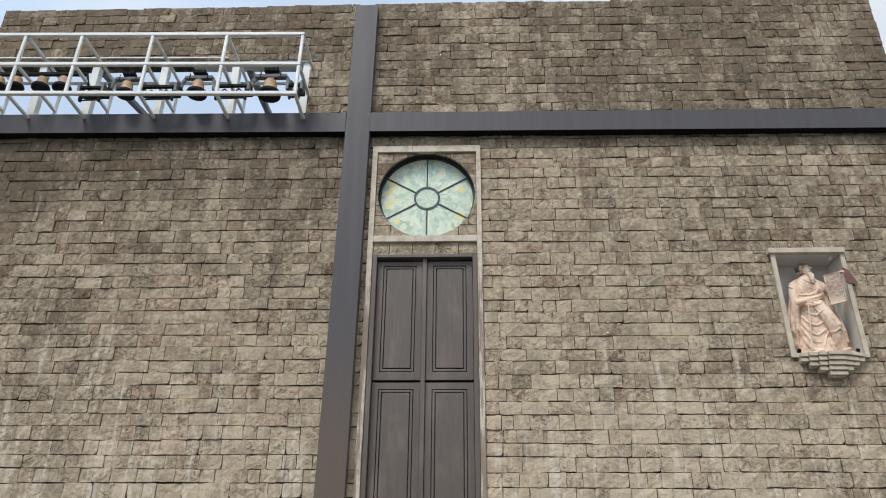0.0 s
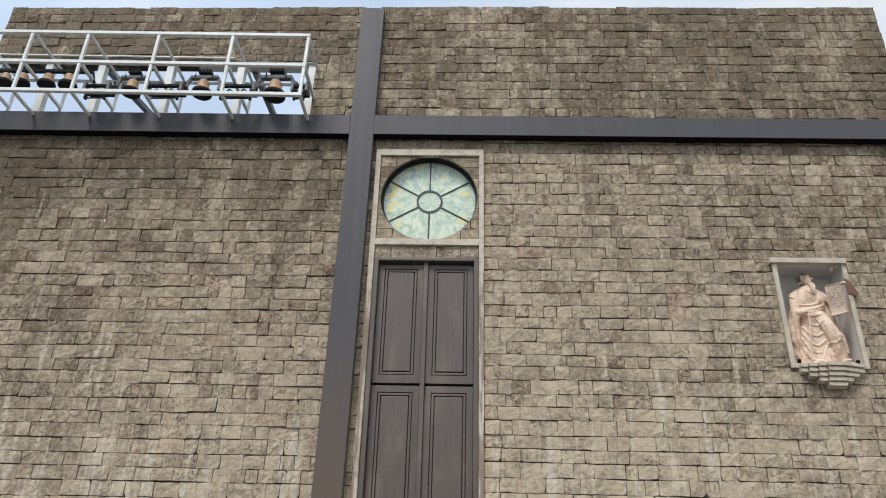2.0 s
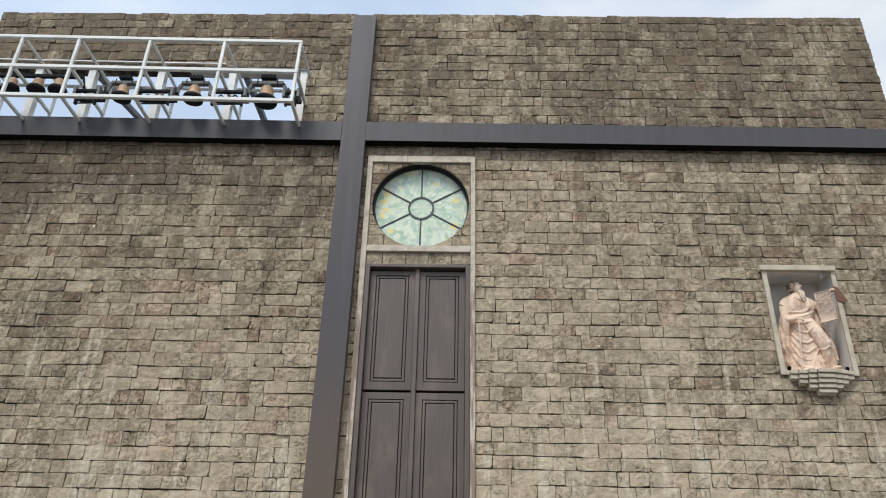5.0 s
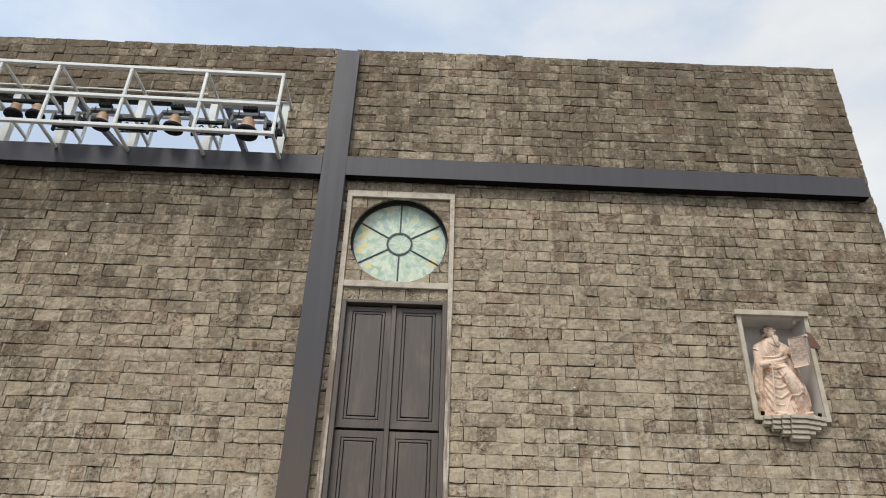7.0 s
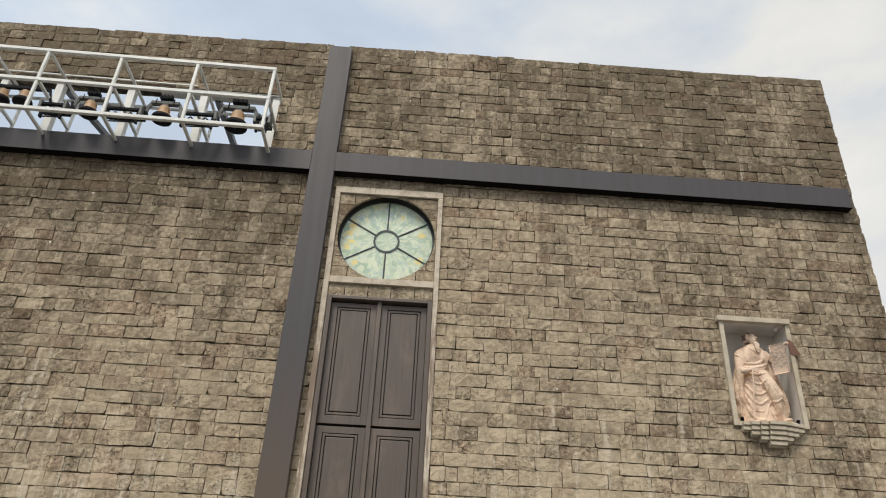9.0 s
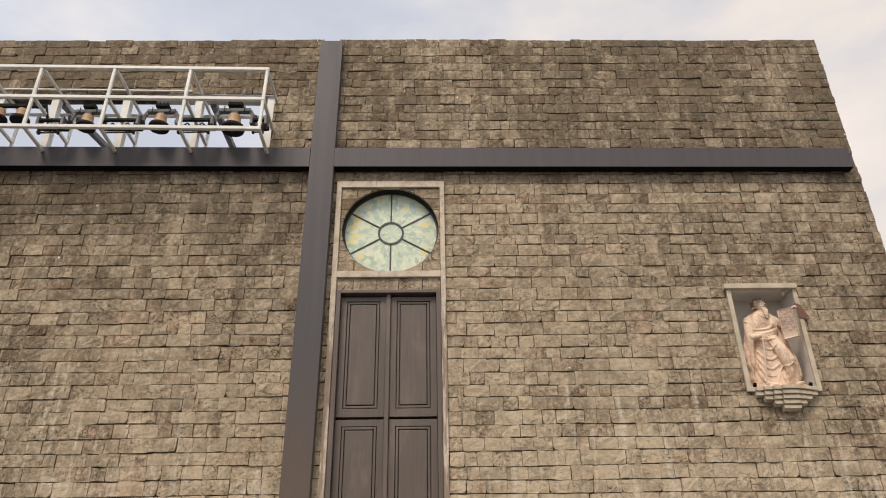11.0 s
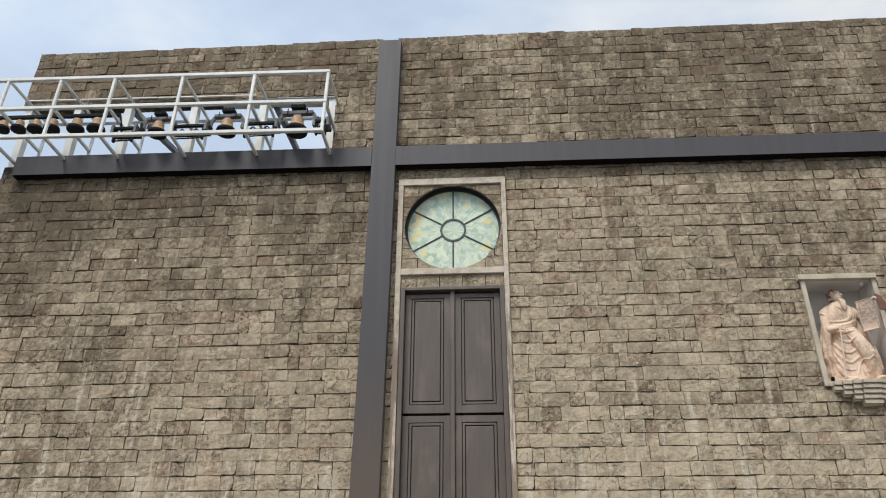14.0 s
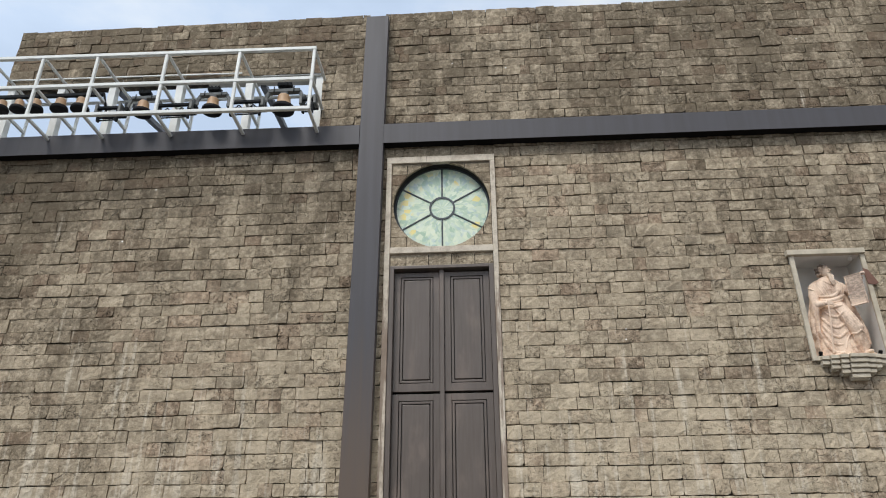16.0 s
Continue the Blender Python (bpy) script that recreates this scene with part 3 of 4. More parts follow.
def spandrel_blocks(z0, z1, joint, holes_circle):
    """Stone facing between the surround's bands, cut round the circle."""
    rng = random.Random(21)
    for a, b, lo, hi in course_rects(BAND_L, BAND_R, joint, 0.201, z0, z1, [], rng):
        nx, nz = 10, 8
        bm = bmesh.new()
        grid = {}
        for j in range(nz + 1):
            for i in range(nx + 1):
                x = a + 0.006 + (b - a - 0.012) * i / nx
                z = lo + 0.005 + (hi - lo - 0.010) * j / nz
                r = math.hypot(x - ROSE_X, z - ROSE_Z)
                inside = holes_circle and r < ROSE_R
                if inside:
                    x, z = ROSE_X + (x - ROSE_X) * ROSE_R / r, ROSE_Z + (z - ROSE_Z) * ROSE_R / r
                grid[i, j] = (bm.verts.new((x, 0.004 + rng.uniform(-0.004, 0.004), z)), inside)
        for j in range(nz):
            for i in range(nx):
                q = [grid[i, j], grid[i + 1, j], grid[i + 1, j + 1], grid[i, j + 1]]
                if not all(k[1] for k in q):
                    bm.faces.new([k[0] for k in q])
        if not bm.faces:
            bm.free()
            continue
        bmesh.ops.delete(bm, geom=[v for v in bm.verts if not v.link_faces], context="VERTS")
        out = bmesh.ops.extrude_face_region(bm, geom=list(bm.faces))["geom"]
        for v in out:
            if isinstance(v, bmesh.types.BMVert):
                v.co.y = 0.06
        ob = part("stone_block", bm, STONE, surround)
        ob.location = (0.62, 0, 0)


spandrel_blocks(7.055, SUR_TOP - 0.125, 7.055, True)
spandrel_blocks(6.735, 6.945, 6.74, False)

window = thing("window_1", "round mottled stained glass window with six dark spokes", "window", kind="structure", at=(ROSE_X, 0.195, ROSE_Z + 0.019))


def backing_panel():
    """The wall behind the spandrels, with the round hole through it."""
    bm = bmesh.new()
    steps = 64
    x0, x1, z0, z1 = SUR_L + 0.03, SUR_R - 0.03, 6.74, SUR_TOP - 0.03
    rings = []
    for y in (0.05, THICK):
        inner, outer = [], []
        for k in range(steps):
            a = 2 * math.pi * k / steps
            c, s = math.cos(a), math.sin(a)
            inner.append(bm.verts.new((ROSE_X + ROSE_R * c, y, ROSE_Z + ROSE_R * s)))
            f = min((x1 - ROSE_X) / c if c > 1e-6 else (x0 - ROSE_X) / c if c < -1e-6 else 1e9,
                    (z1 - ROSE_Z) / s if s > 1e-6 else (z0 - ROSE_Z) / s if s < -1e-6 else 1e9)
            outer.append(bm.verts.new((ROSE_X + f * c, y, ROSE_Z + f * s)))
        rings.append((inner, outer))
    (i0, o0), (i1, o1) = rings
    for k in range(steps):
        n = (k + 1) % steps
        bm.faces.new((i0[k], i0[n], o0[n], o0[k]))
        bm.faces.new((i1[n], i1[k], o1[k], o1[n]))
        bm.faces.new((i0[n], i0[k], i1[k], i1[n]))
        bm.faces.new((o0[k], o0[n], o1[n], o1[k]))
    return bm


tagged(part("wall_6", backing_panel(), REVEAL), "stone panel pierced by the round window, blackened for the shade in its reveal", "wall", kind="structure")


def ring(r0, r1, y0, y1, steps=64):
    bm = bmesh.new()
    loop = []
    for k in range(steps):
        a = 2 * math.pi * k / steps
        c, s = math.cos(a), math.sin(a)
        loop.append([bm.verts.new((r * c, y, r * s)) for r, y in ((r0, y0), (r1, y0), (r1, y1), (r0, y1))])
    for k in range(steps):
        p, q = loop[k], loop[(k + 1) % steps]
        for e in range(4):
            bm.faces.new((p[e], p[(e + 1) % 4], q[(e + 1) % 4], q[e]))
    return bm


def pane_bm(r0, r1, a0, a1, steps=12):
    bm = bmesh.new()
    rows = []
    for y in (0.0, 0.012):
        lo = [bm.verts.new((r0 * math.cos(a0 + (a1 - a0) * k / steps), y, r0 * math.sin(a0 + (a1 - a0) * k / steps))) for k in range(steps + 1)]
        hi = [bm.verts.new((r1 * math.cos(a0 + (a1 - a0) * k / steps), y, r1 * math.sin(a0 + (a1 - a0) * k / steps))) for k in range(steps + 1)]
        rows.append((lo, hi))
    (l0, h0), (l1, h1) = rows
    for k in range(steps):
        bm.faces.new((l0[k], l0[k + 1], h0[k + 1], h0[k]))
        bm.faces.new((l1[k + 1], l1[k], h1[k], h1[k + 1]))
        bm.faces.new((h0[k], h0[k + 1], h1[k + 1], h1[k]))
        bm.faces.new((l0[k + 1], l0[k], l1[k], l1[k + 1]))
    for k in (0, steps):
        bm.faces.new((l0[k], h0[k], h1[k], l1[k]))
    return bm


part("window_frame", ring(ROSE_R - 0.035, ROSE_R - 0.002, -0.02, 0.05), LEAD, window, smooth=False)
part("hub_ring", ring(0.190, 0.222, -0.015, 0.012, 48), LEAD, window)
for k in range(6):
    a = radians(90 + 60 * k)
    c, s = math.cos(a), math.sin(a)
    part("spoke", bar((0.215 * c, -0.002, 0.215 * s), (0.79 * c, -0.002, 0.79 * s), 0.026, 0.026), LEAD, window)
    part("pane", pane_bm(0.20, ROSE_R - 0.02, a + 0.01, a + radians(60) - 0.01), GLASS, window)
hub = turned([(0.195, 0.0), (0.195, 0.012)], 40)
bmesh.ops.rotate(hub, verts=hub.verts, cent=(0, 0, 0), matrix=Matrix.Rotation(radians(-90), 3, "X"))
part("pane", hub, GLASS, window)

# ---- door ----
DX0, DX1, DTOP = BAND_L + 0.002, BAND_R - 0.002, 6.735
MID = -0.621
door = thing("door_1", "tall closed dark brown panelled double door", "door", kind="structure", at=(MID, 0.1, 0))


def dpart(name, bm, parent=None, label=""):
    ob = part(name, bm, DOOR, parent or door, label)
    ob.location = (-MID, -0.1, 0) if parent is None else (0, 0, 0)
    return ob


dpart("door_frame", block(DX0, DX0 + 0.075, -0.005, 0.2, 0, DTOP, 0.008))
dpart("door_frame", block(DX1 - 0.075, DX1, -0.005, 0.2, 0, DTOP, 0.008))
dpart("door_head", block(DX0 + 0.076, DX1 - 0.076, -0.005, 0.2, DTOP - 0.055, DTOP, 0.008))
# added board; its black puts deep shade into the gaps round the leaves
part("backing_board", block(DX0 + 0.02 - MID, DX1 - 0.02 - MID, 0.083, 0.099, 0.0, DTOP - 0.02), BLACK, door, "added board, black for the shade in the gaps between the leaves")
dpart("mullion", block(MID - 0.035, MID + 0.035, 0.055, 0.16, 0, DTOP - 0.056, 0.008))


def leaf(x0, x1, z0, z1, rows):
    """A framed leaf whose panels stand in a moulding, with open grooves between."""
    bm = bmesh.new()
    stile = 0.098
    block(x0, x0 + stile, 0.10, 0.18, z0, z1, 0.004, bm)
    block(x1 - stile, x1, 0.10, 0.18, z0, z1, 0.004, bm)
    edges = [z0] + [v for r in rows for v in r] + [z1]
    for lo, hi in zip(edges[0::2], edges[1::2]):
        block(x0 + stile, x1 - stile, 0.102, 0.178, lo, hi, 0.003, bm)
    block(x0 + 0.02, x1 - 0.02, 0.165, 0.175, z0 + 0.02, z1 - 0.02, 0.0, bm)
    ob = dpart("leaf", bm)
    for lo, hi in rows:
        a, b = x0 + stile, x1 - stile
        m = bmesh.new()
        g, w = 0.012, 0.034
        block(a + g, a + g + w, 0.106, 0.165, lo + g, hi - g, 0.005, m)
        block(b - g - w, b - g, 0.106, 0.165, lo + g, hi - g, 0.005, m)
        block(a + g + w, b - g - w, 0.107, 0.165, lo + g, lo + g + w, 0.005, m)
        block(a + g + w, b - g - w, 0.107, 0.165, hi - g - w, hi - g, 0.005, m)
        dpart("moulding", m, ob)
        g = 0.060
        dpart("panel", block(a + g, b - g, 0.104, 0.165, lo + g + 0.004, hi - g - 0.002, 0.006), ob)


for x0, x1 in ((DX0 + 0.079, MID - 0.038), (MID + 0.038, DX1 - 0.079)):
    leaf(x0, x1, 4.685, DTOP - 0.085, [(4.81, 6.575)])
    leaf(x0, x1, 0.02, 4.645, [(0.35, 2.05), (2.25, 4.545)])

# ---- cross ----
cross = thing("cross", "huge dark grey painted steel cross on the stone facade", "cross", at=(UP_L, 0, 0))


up = block(-2.012, -1.590, -0.182, 0.028, 0.0, 11.93, 0.006)
for v in up.verts:
    v.co.x += (v.co.z - 11.93) * 0.0066
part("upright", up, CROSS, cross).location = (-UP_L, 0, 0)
def lifted(bm):
    """The arm climbs a little towards one end and sags towards the other."""
    for v in bm.verts:
        v.co.z += max(0.0, UP_L - v.co.x) * 0.0085 - max(0.0, v.co.x - UP_R) * 0.0055
    return bm


def casing(x0, x1):
    """A folded steel casing: face, top and ends, its open underside filled by a black shade plate."""
    bm = block(x0, x1, -0.178, -0.170, ARM_B, ARM_T, 0.002)
    block(x0, x1, -0.170, 0.028, ARM_T - 0.008, ARM_T, 0.0, bm)
    block(x0, x0 + 0.008, -0.170, 0.028, ARM_B, ARM_T - 0.008, 0.0, bm)
    block(x1 - 0.008, x1, -0.170, 0.028, ARM_B, ARM_T - 0.008, 0.0, bm)
    ob = part("arm", lifted(bm), CROSS, cross)
    ob.location = (-UP_L, 0, 0)
    # plate added to give the arm's underside the black of deep shade
    part("shade_plate", lifted(block(x0 + 0.009, x1 - 0.009, -0.169, 0.012, ARM_B + 0.006, ARM_B + 0.012)), BLACK, ob, "added black plate that stands for the shade under the arm")


casing(-8.617, UP_L - 0.001)
casing(UP_R + 0.001, 7.52)

# ---- niche, corbel, statue ----
niche = thing("niche", "pale painted box niche with a projecting cap", "niche", kind="structure", at=((NX0 + NX1) / 2, 0, NZ0))
ND = 0.46


def npart(name, dims, mat=NICHE, bevel=0.006, label=""):
    ob = part(name, block(*dims, bevel), mat, niche, label)
    ob.location = (-(NX0 + NX1) / 2, 0, -NZ0)


npart("back_panel", (NX0 - 0.02, NX1 + 0.02, ND, ND + 0.04, NZ0 - 0.02, NZ1 + 0.02))
npart("side_panel", (NX0 - 0.03, NX0, -0.012, ND, NZ0 - 0.02, NZ1 + 0.02))
npart("side_panel", (NX1, NX1 + 0.03, -0.012, ND, NZ0 - 0.02, NZ1 + 0.02))
npart("top_panel", (NX0, NX1, -0.012, ND, NZ1, NZ1 + 0.03))
npart("floor_panel", (NX0, NX1, -0.012, ND, NZ0 - 0.03, NZ0))
npart("frame_strip", (NX0 - 0.045, NX0 + 0.025, -0.055, -0.012, NZ0 - 0.06, NZ1 - 0.01), CORBEL)
npart("frame_strip", (NX1 - 0.025, NX1 + 0.045, -0.055, -0.012, NZ0 - 0.06, NZ1 - 0.01), CORBEL)
npart("frame_strip", (NX0 + 0.026, NX1 - 0.026, -0.05, -0.012, NZ0 - 0.06, NZ0 + 0.01), CORBEL)
npart("cap", (NX0 - 0.085, NX1 + 0.045, -0.10, 0.0, NZ1 - 0.009, NZ1 + 0.075), CORBEL)

corbel = thing("corbel", "stepped grey cement corbel under the statue", "corbel", at=(5.345, -0.04, 4.955))
COLUMNS = [(-0.40, -0.29, 1, 0.10), (-0.285, -0.165, 2, 0.15), (-0.16, -0.045, 3, 0.19), (-0.04, 0.22, 4, 0.23), (0.225, 0.325, 3, 0.19), (0.33, 0.425, 2, 0.15), (0.43, 0.53, 1, 0.10)]
for x0, x1, n, deep in COLUMNS:
    for k in range(n + 1):
        d = 0.8 * deep - 0.022 * k
        z = 0.035 - 0.071 * k
        bm = block(x0 + 0.003, x1 - 0.003, -d, 0.06, z - 0.024, z + 0.030, 0.006)
        block(x0 + 0.010, x1 - 0.010, -d + 0.04, 0.06, z - 0.043, z - 0.024, 0.0, bm)
        part("step", bm, CORBEL, corbel)


def ball(bm, c, s, seg=16):
    steps = seg // 2 + 3
    rings = []
    for j in range(1, steps):
        b = math.pi * (j / steps - 0.5)
        rings.append([bm.verts.new((c[0] + s[0] * math.cos(b) * math.cos(2 * math.pi * i / seg), c[1] + s[1] * math.cos(b) * math.sin(2 * math.pi * i / seg), c[2] + s[2] * math.sin(b))) for i in range(seg)])
    for a, b in zip(rings, rings[1:]):
        for i in range(seg):
            bm.faces.new((a[i], a[(i + 1) % seg], b[(i + 1) % seg], b[i]))
    bm.faces.new(list(reversed(rings[0])))
    bm.faces.new(rings[-1])


def tube(bm, points, radii, seg=10):
    """A closed tube through points with changing radius."""
    rings = []
    pts = [Vector(p) for p in points]
    for k, p in enumerate(pts):
        d = (pts[min(k + 1, len(pts) - 1)] - pts[max(k - 1, 0)]).normalized()
        m = d.to_track_quat("Z", "Y").to_matrix()
        r = radii[k] if isinstance(radii, (list, tuple)) else radii
        rings.append([bm.verts.new(p + m @ Vector((r * math.cos(2 * math.pi * i / seg), r * math.sin(2 * math.pi * i / seg), 0))) for i in range(seg)])
    for a, b in zip(rings, rings[1:]):
        for i in range(seg):
            bm.faces.new((a[i], a[(i + 1) % seg], b[(i + 1) % seg], b[i]))
    bm.faces.new(list(reversed(rings[0])))
    bm.faces.new(rings[-1])


def draped(bm, rows, folds, phase, amp, seg=96):
    """A hanging cloth: ellipses (z, cx, cy, rx, ry) with folds that deepen downwards."""
    rings = []
    top = rows[-1][0]
    for z, cx, cy, rx, ry in rows:
        depth = amp * (1.0 - z / top) ** 0.6
        ringv = []
        for i in range(seg):
            a = 2 * math.pi * i / seg
            w = math.sin(folds * a + phase + 2.2 * z) + 0.5 * math.sin((folds * 1.7) // 1 * a - 1.3 * z + phase * 2)
            f = 1 + depth * w
            ringv.append(bm.verts.new((cx + rx * f * math.cos(a), cy + ry * f * math.sin(a), z)))
        rings.append(ringv)
    stack(bm, rings)


def stack(bm, rings):
    seg = len(rings[0])
    for a, b in zip(rings, rings[1:]):
        for i in range(seg):
            bm.faces.new((a[i], a[(i + 1) % seg], b[(i + 1) % seg], b[i]))
    bm.faces.new(list(reversed(rings[0])))
    bm.faces.new(rings[-1])


# the robe's core: height, middle, half width, half depth
CORE = ((0.02, -0.03, 0.30, 0.15), (0.35, -0.03, 0.27, 0.145), (0.70, -0.02, 0.215, 0.135), (0.92, -0.02, 0.20, 0.13), (1.08, -0.03, 0.235, 0.14), (1.20, -0.03, 0.235, 0.12), (1.255, -0.03, 0.205, 0.10), (1.29, -0.015, 0.13, 0.085), (1.36, 0.0, 0.05, 0.06))
LEG = ((0.82, 0.03, -0.05, 0.12), (0.60, 0.11, -0.13, 0.115), (0.43, 0.175, -0.165, 0.10), (0.20, 0.225, -0.125, 0.075), (0.05, 0.255, -0.10, 0.06))


def core_at(z, rows):
    """The row at height z, between its neighbours."""
    rows = sorted(rows)
    return [float(np.interp(z, [r[0] for r in rows], [r[k] for r in rows])) for k in (1, 2, 3)]


def front(x, z):
    """The robe's foremost y at (x, z), bent leg included."""
    cx, rx, ry = core_at(z, CORE)
    y = -ry * math.sqrt(max(0.0, 1 - ((x - cx) / rx) ** 2))
    if z < 0.80:
        lx, ly, lr = core_at(z, LEG)
        if abs(x - lx) < lr:
            y = min(y, ly - math.sqrt(lr * lr - (x - lx) ** 2))
    return y


def smooth_line(points, steps=18):
    """A rounded line through (x, z) points."""
    pts = [points[0]] + list(points) + [points[-1]]
    found = []
    for k in range(1, len(pts) - 2):
        a, b, c, d = (Vector(p) for p in pts[k - 1:k + 3])
        for i in range(steps):
            t = i / steps
            found.append(0.5 * (2 * b + (c - a) * t + (2 * a - 5 * b + 4 * c - d) * t * t + (3 * b - a - 3 * c + d) * t ** 3))
    return found + [Vector(points[-1])]


def fold(bm, line, radius, proud=0.35):
    """A ridge of cloth that lies on the robe along a line and thins at its ends."""
    pts = smooth_line(line, 9)
    n = len(pts) - 1
    radii = [radius * (0.35 + 0.65 * math.sin(math.pi * min(1.0, max(0.0, 0.08 + 0.84 * k / n))) ** 0.6) for k in range(n + 1)]
    tube(bm, [(p[0], front(p[0], p[1]) + radius * (0.6 - proud), p[1]) for p in pts], radii, 9)


def fold_family(bm, first, last, count, radius, rng):
    """Folds spread between a first and a last line."""
    for k in range(count):
        t = (k / (count - 1)) ** 0.85
        line = [(a[0] + (b[0] - a[0]) * t + rng.uniform(-0.008, 0.008), a[1] + (b[1] - a[1]) * t + rng.uniform(-0.008, 0.008)) for a, b in zip(first, last)]
        start, stop = rng.choice(((0.0, 1.0), (0.0, 0.75), (0.15, 1.0), (0.0, 0.9)))
        whole = smooth_line(line, 6)
        cut_line = [tuple(q) for q in whole[int(start * len(whole)):max(4, int(stop * len(whole)))]]
        fold(bm, cut_line[::3] + [cut_line[-1]], radius * rng.uniform(0.65, 1.25))


def statue_mesh():
    bm = bmesh.new()
    rng = random.Random(3)
    rings = []
    for k in range(61):
        z = 0.02 + 1.31 * k / 60
        cx, rx, ry = core_at(z, CORE)
        rings.append([bm.verts.new((cx + rx * math.cos(2 * math.pi * i / 48), ry * math.sin(2 * math.pi * i / 48), z)) for i in range(48)])
    stack(bm, rings)
    tube(bm, [(x, y, z) for z, x, y, r in LEG], [r for z, x, y, r in LEG], 20)
    # cloak behind on both sides, its near edge hanging in zigzags
    draped(bm, [(0.05, -0.29, 0.05, 0.09, 0.08), (0.18, -0.33, 0.04, 0.09, 0.09), (0.30, -0.31, 0.04, 0.10, 0.10), (0.40, -0.35, 0.03, 0.09, 0.10), (0.6, -0.33, 0.02, 0.09, 0.10), (0.80, -0.28, 0.02, 0.08, 0.10), (1.05, -0.22, 0.02, 0.07, 0.08)], 6, 1.1, 0.22, 48)
    draped(bm, [(0.14, 0.30, 0.06, 0.05, 0.07), (0.20, 0.33, 0.05, 0.08, 0.08), (0.45, 0.335, 0.05, 0.09, 0.09), (0.7, 0.27, 0.05, 0.10, 0.09), (0.9, 0.23, 0.05, 0.09, 0.08), (1.12, 0.17, 0.03, 0.06, 0.07)], 6, 2.0, 0.24, 48)
    tube(bm, [(0.27, -0.06, 0.85), (0.34, -0.05, 0.6), (0.38, -0.04, 0.4), (0.395, -0.03, 0.22)], [0.018, 0.022, 0.026, 0.022], 10)
    # swags hanging from the hand to the knee
    fold_family(bm, [(-0.20, 0.76), (-0.13, 0.66), (-0.03, 0.63), (0.04, 0.68)], [(-0.29, 0.38), (-0.24, 0.14), (-0.10, 0.06), (0.10, 0.24)], 5, 0.023, rng)
    # cloth drawn along the bent leg
    fold_family(bm, [(-0.06, 0.78), (0.00, 0.62), (0.05, 0.46), (0.07, 0.30)], [(0.14, 0.80), (0.20, 0.64), (0.245, 0.48), (0.26, 0.40)], 3, 0.014, rng)
    # pleats of the undergarment, below the mantle's turned hem
    fold_family(bm, [(0.02, 0.24), (0.04, 0.14), (0.05, 0.04)], [(0.24, 0.34), (0.29, 0.18), (0.32, 0.05)], 6, 0.021, rng)
    fold(bm, [(-0.03, 0.12), (0.03, 0.27), (0.09, 0.345), (0.15, 0.33), (0.20, 0.37), (0.245, 0.345), (0.275, 0.38)], 0.013, 0.8)
    # rolled mantle round the waist, then up over the breast
    fold_family(bm, [(-0.23, 0.94), (-0.10, 0.895), (0.05, 0.93), (0.18, 1.02)], [(-0.22, 0.83), (-0.10, 0.785), (0.05, 0.80), (0.18, 0.88)], 5, 0.028, rng)
    fold_family(bm, [(0.20, 1.19), (0.185, 1.10), (0.14, 1.01), (0.03, 0.94)], [(0.10, 1.235), (0.10, 1.13), (0.06, 1.03), (-0.06, 0.95)], 4, 0.025, rng)
    # gathered tunic
    fold_family(bm, [(-0.20, 1.16), (-0.17, 1.06), (-0.12, 0.97)], [(-0.02, 1.17), (0.0, 1.07), (0.0, 0.98)], 6, 0.010, rng)
    fold(bm, [(-0.22, 0.99), (-0.10, 0.965), (0.04, 0.985)], 0.014, 0.7)
    fold(bm, [(-0.10, 1.245), (-0.05, 1.19), (0.03, 1.16), (0.09, 1.235)], 0.014, 0.6)
    # feet on the rocky plinth
    ball(bm, (0.27, -0.19, 0.045), (0.05, 0.10, 0.035), 14)
    ball(bm, (-0.10, -0.15, 0.035), (0.05, 0.09, 0.035), 14)
    # arm with gathered sleeve, hand on the sash
    tube(bm, [(-0.17, 0.0, 1.225), (-0.24, -0.01, 1.165), (-0.27, -0.03, 1.02), (-0.28, -0.06, 0.88), (-0.255, -0.12, 0.83), (-0.20, -0.185, 0.83)], [0.055, 0.070, 0.068, 0.070, 0.060, 0.040], 18)
    for k in range(4):
        z = 1.10 - 0.075 * k
        tube(bm, [(-0.325, -0.02, z + 0.05), (-0.305, -0.078, z + 0.012), (-0.25, -0.093, z - 0.02)], [0.004, 0.010, 0.004], 7)
    draped(bm, [(0.55, -0.31, -0.01, 0.03, 0.06), (0.66, -0.315, -0.03, 0.05, 0.08), (0.78, -0.30, -0.05, 0.065, 0.08), (0.88, -0.29, -0.06, 0.06, 0.07)], 5, 0.4, 0.25, 40)
    tube(bm, [(-0.20, -0.185, 0.83), (-0.15, -0.21, 0.835)], [0.032, 0.036], 12)
    for k in range(4):
        tube(bm, [(-0.15, -0.225, 0.856 - 0.016 * k), (-0.10, -0.222, 0.845 - 0.017 * k), (-0.075, -0.205, 0.835 - 0.017 * k)], [0.011, 0.010, 0.008], 7)
    tube(bm, [(0.16, -0.01, 1.19), (0.24, -0.04, 1.09), (0.30, -0.08, 1.03), (0.36, -0.18, 1.10), (0.39, -0.29, 1.22)], [0.066, 0.066, 0.058, 0.042, 0.03], 18)
    ball(bm, (0.395, -0.335, 1.255), (0.04, 0.03, 0.032))
    for k in range(3):
        tube(bm, [(0.38 + 0.012 * k, -0.35, 1.27), (0.37 + 0.012 * k, -0.365, 1.235)], 0.010, 7)
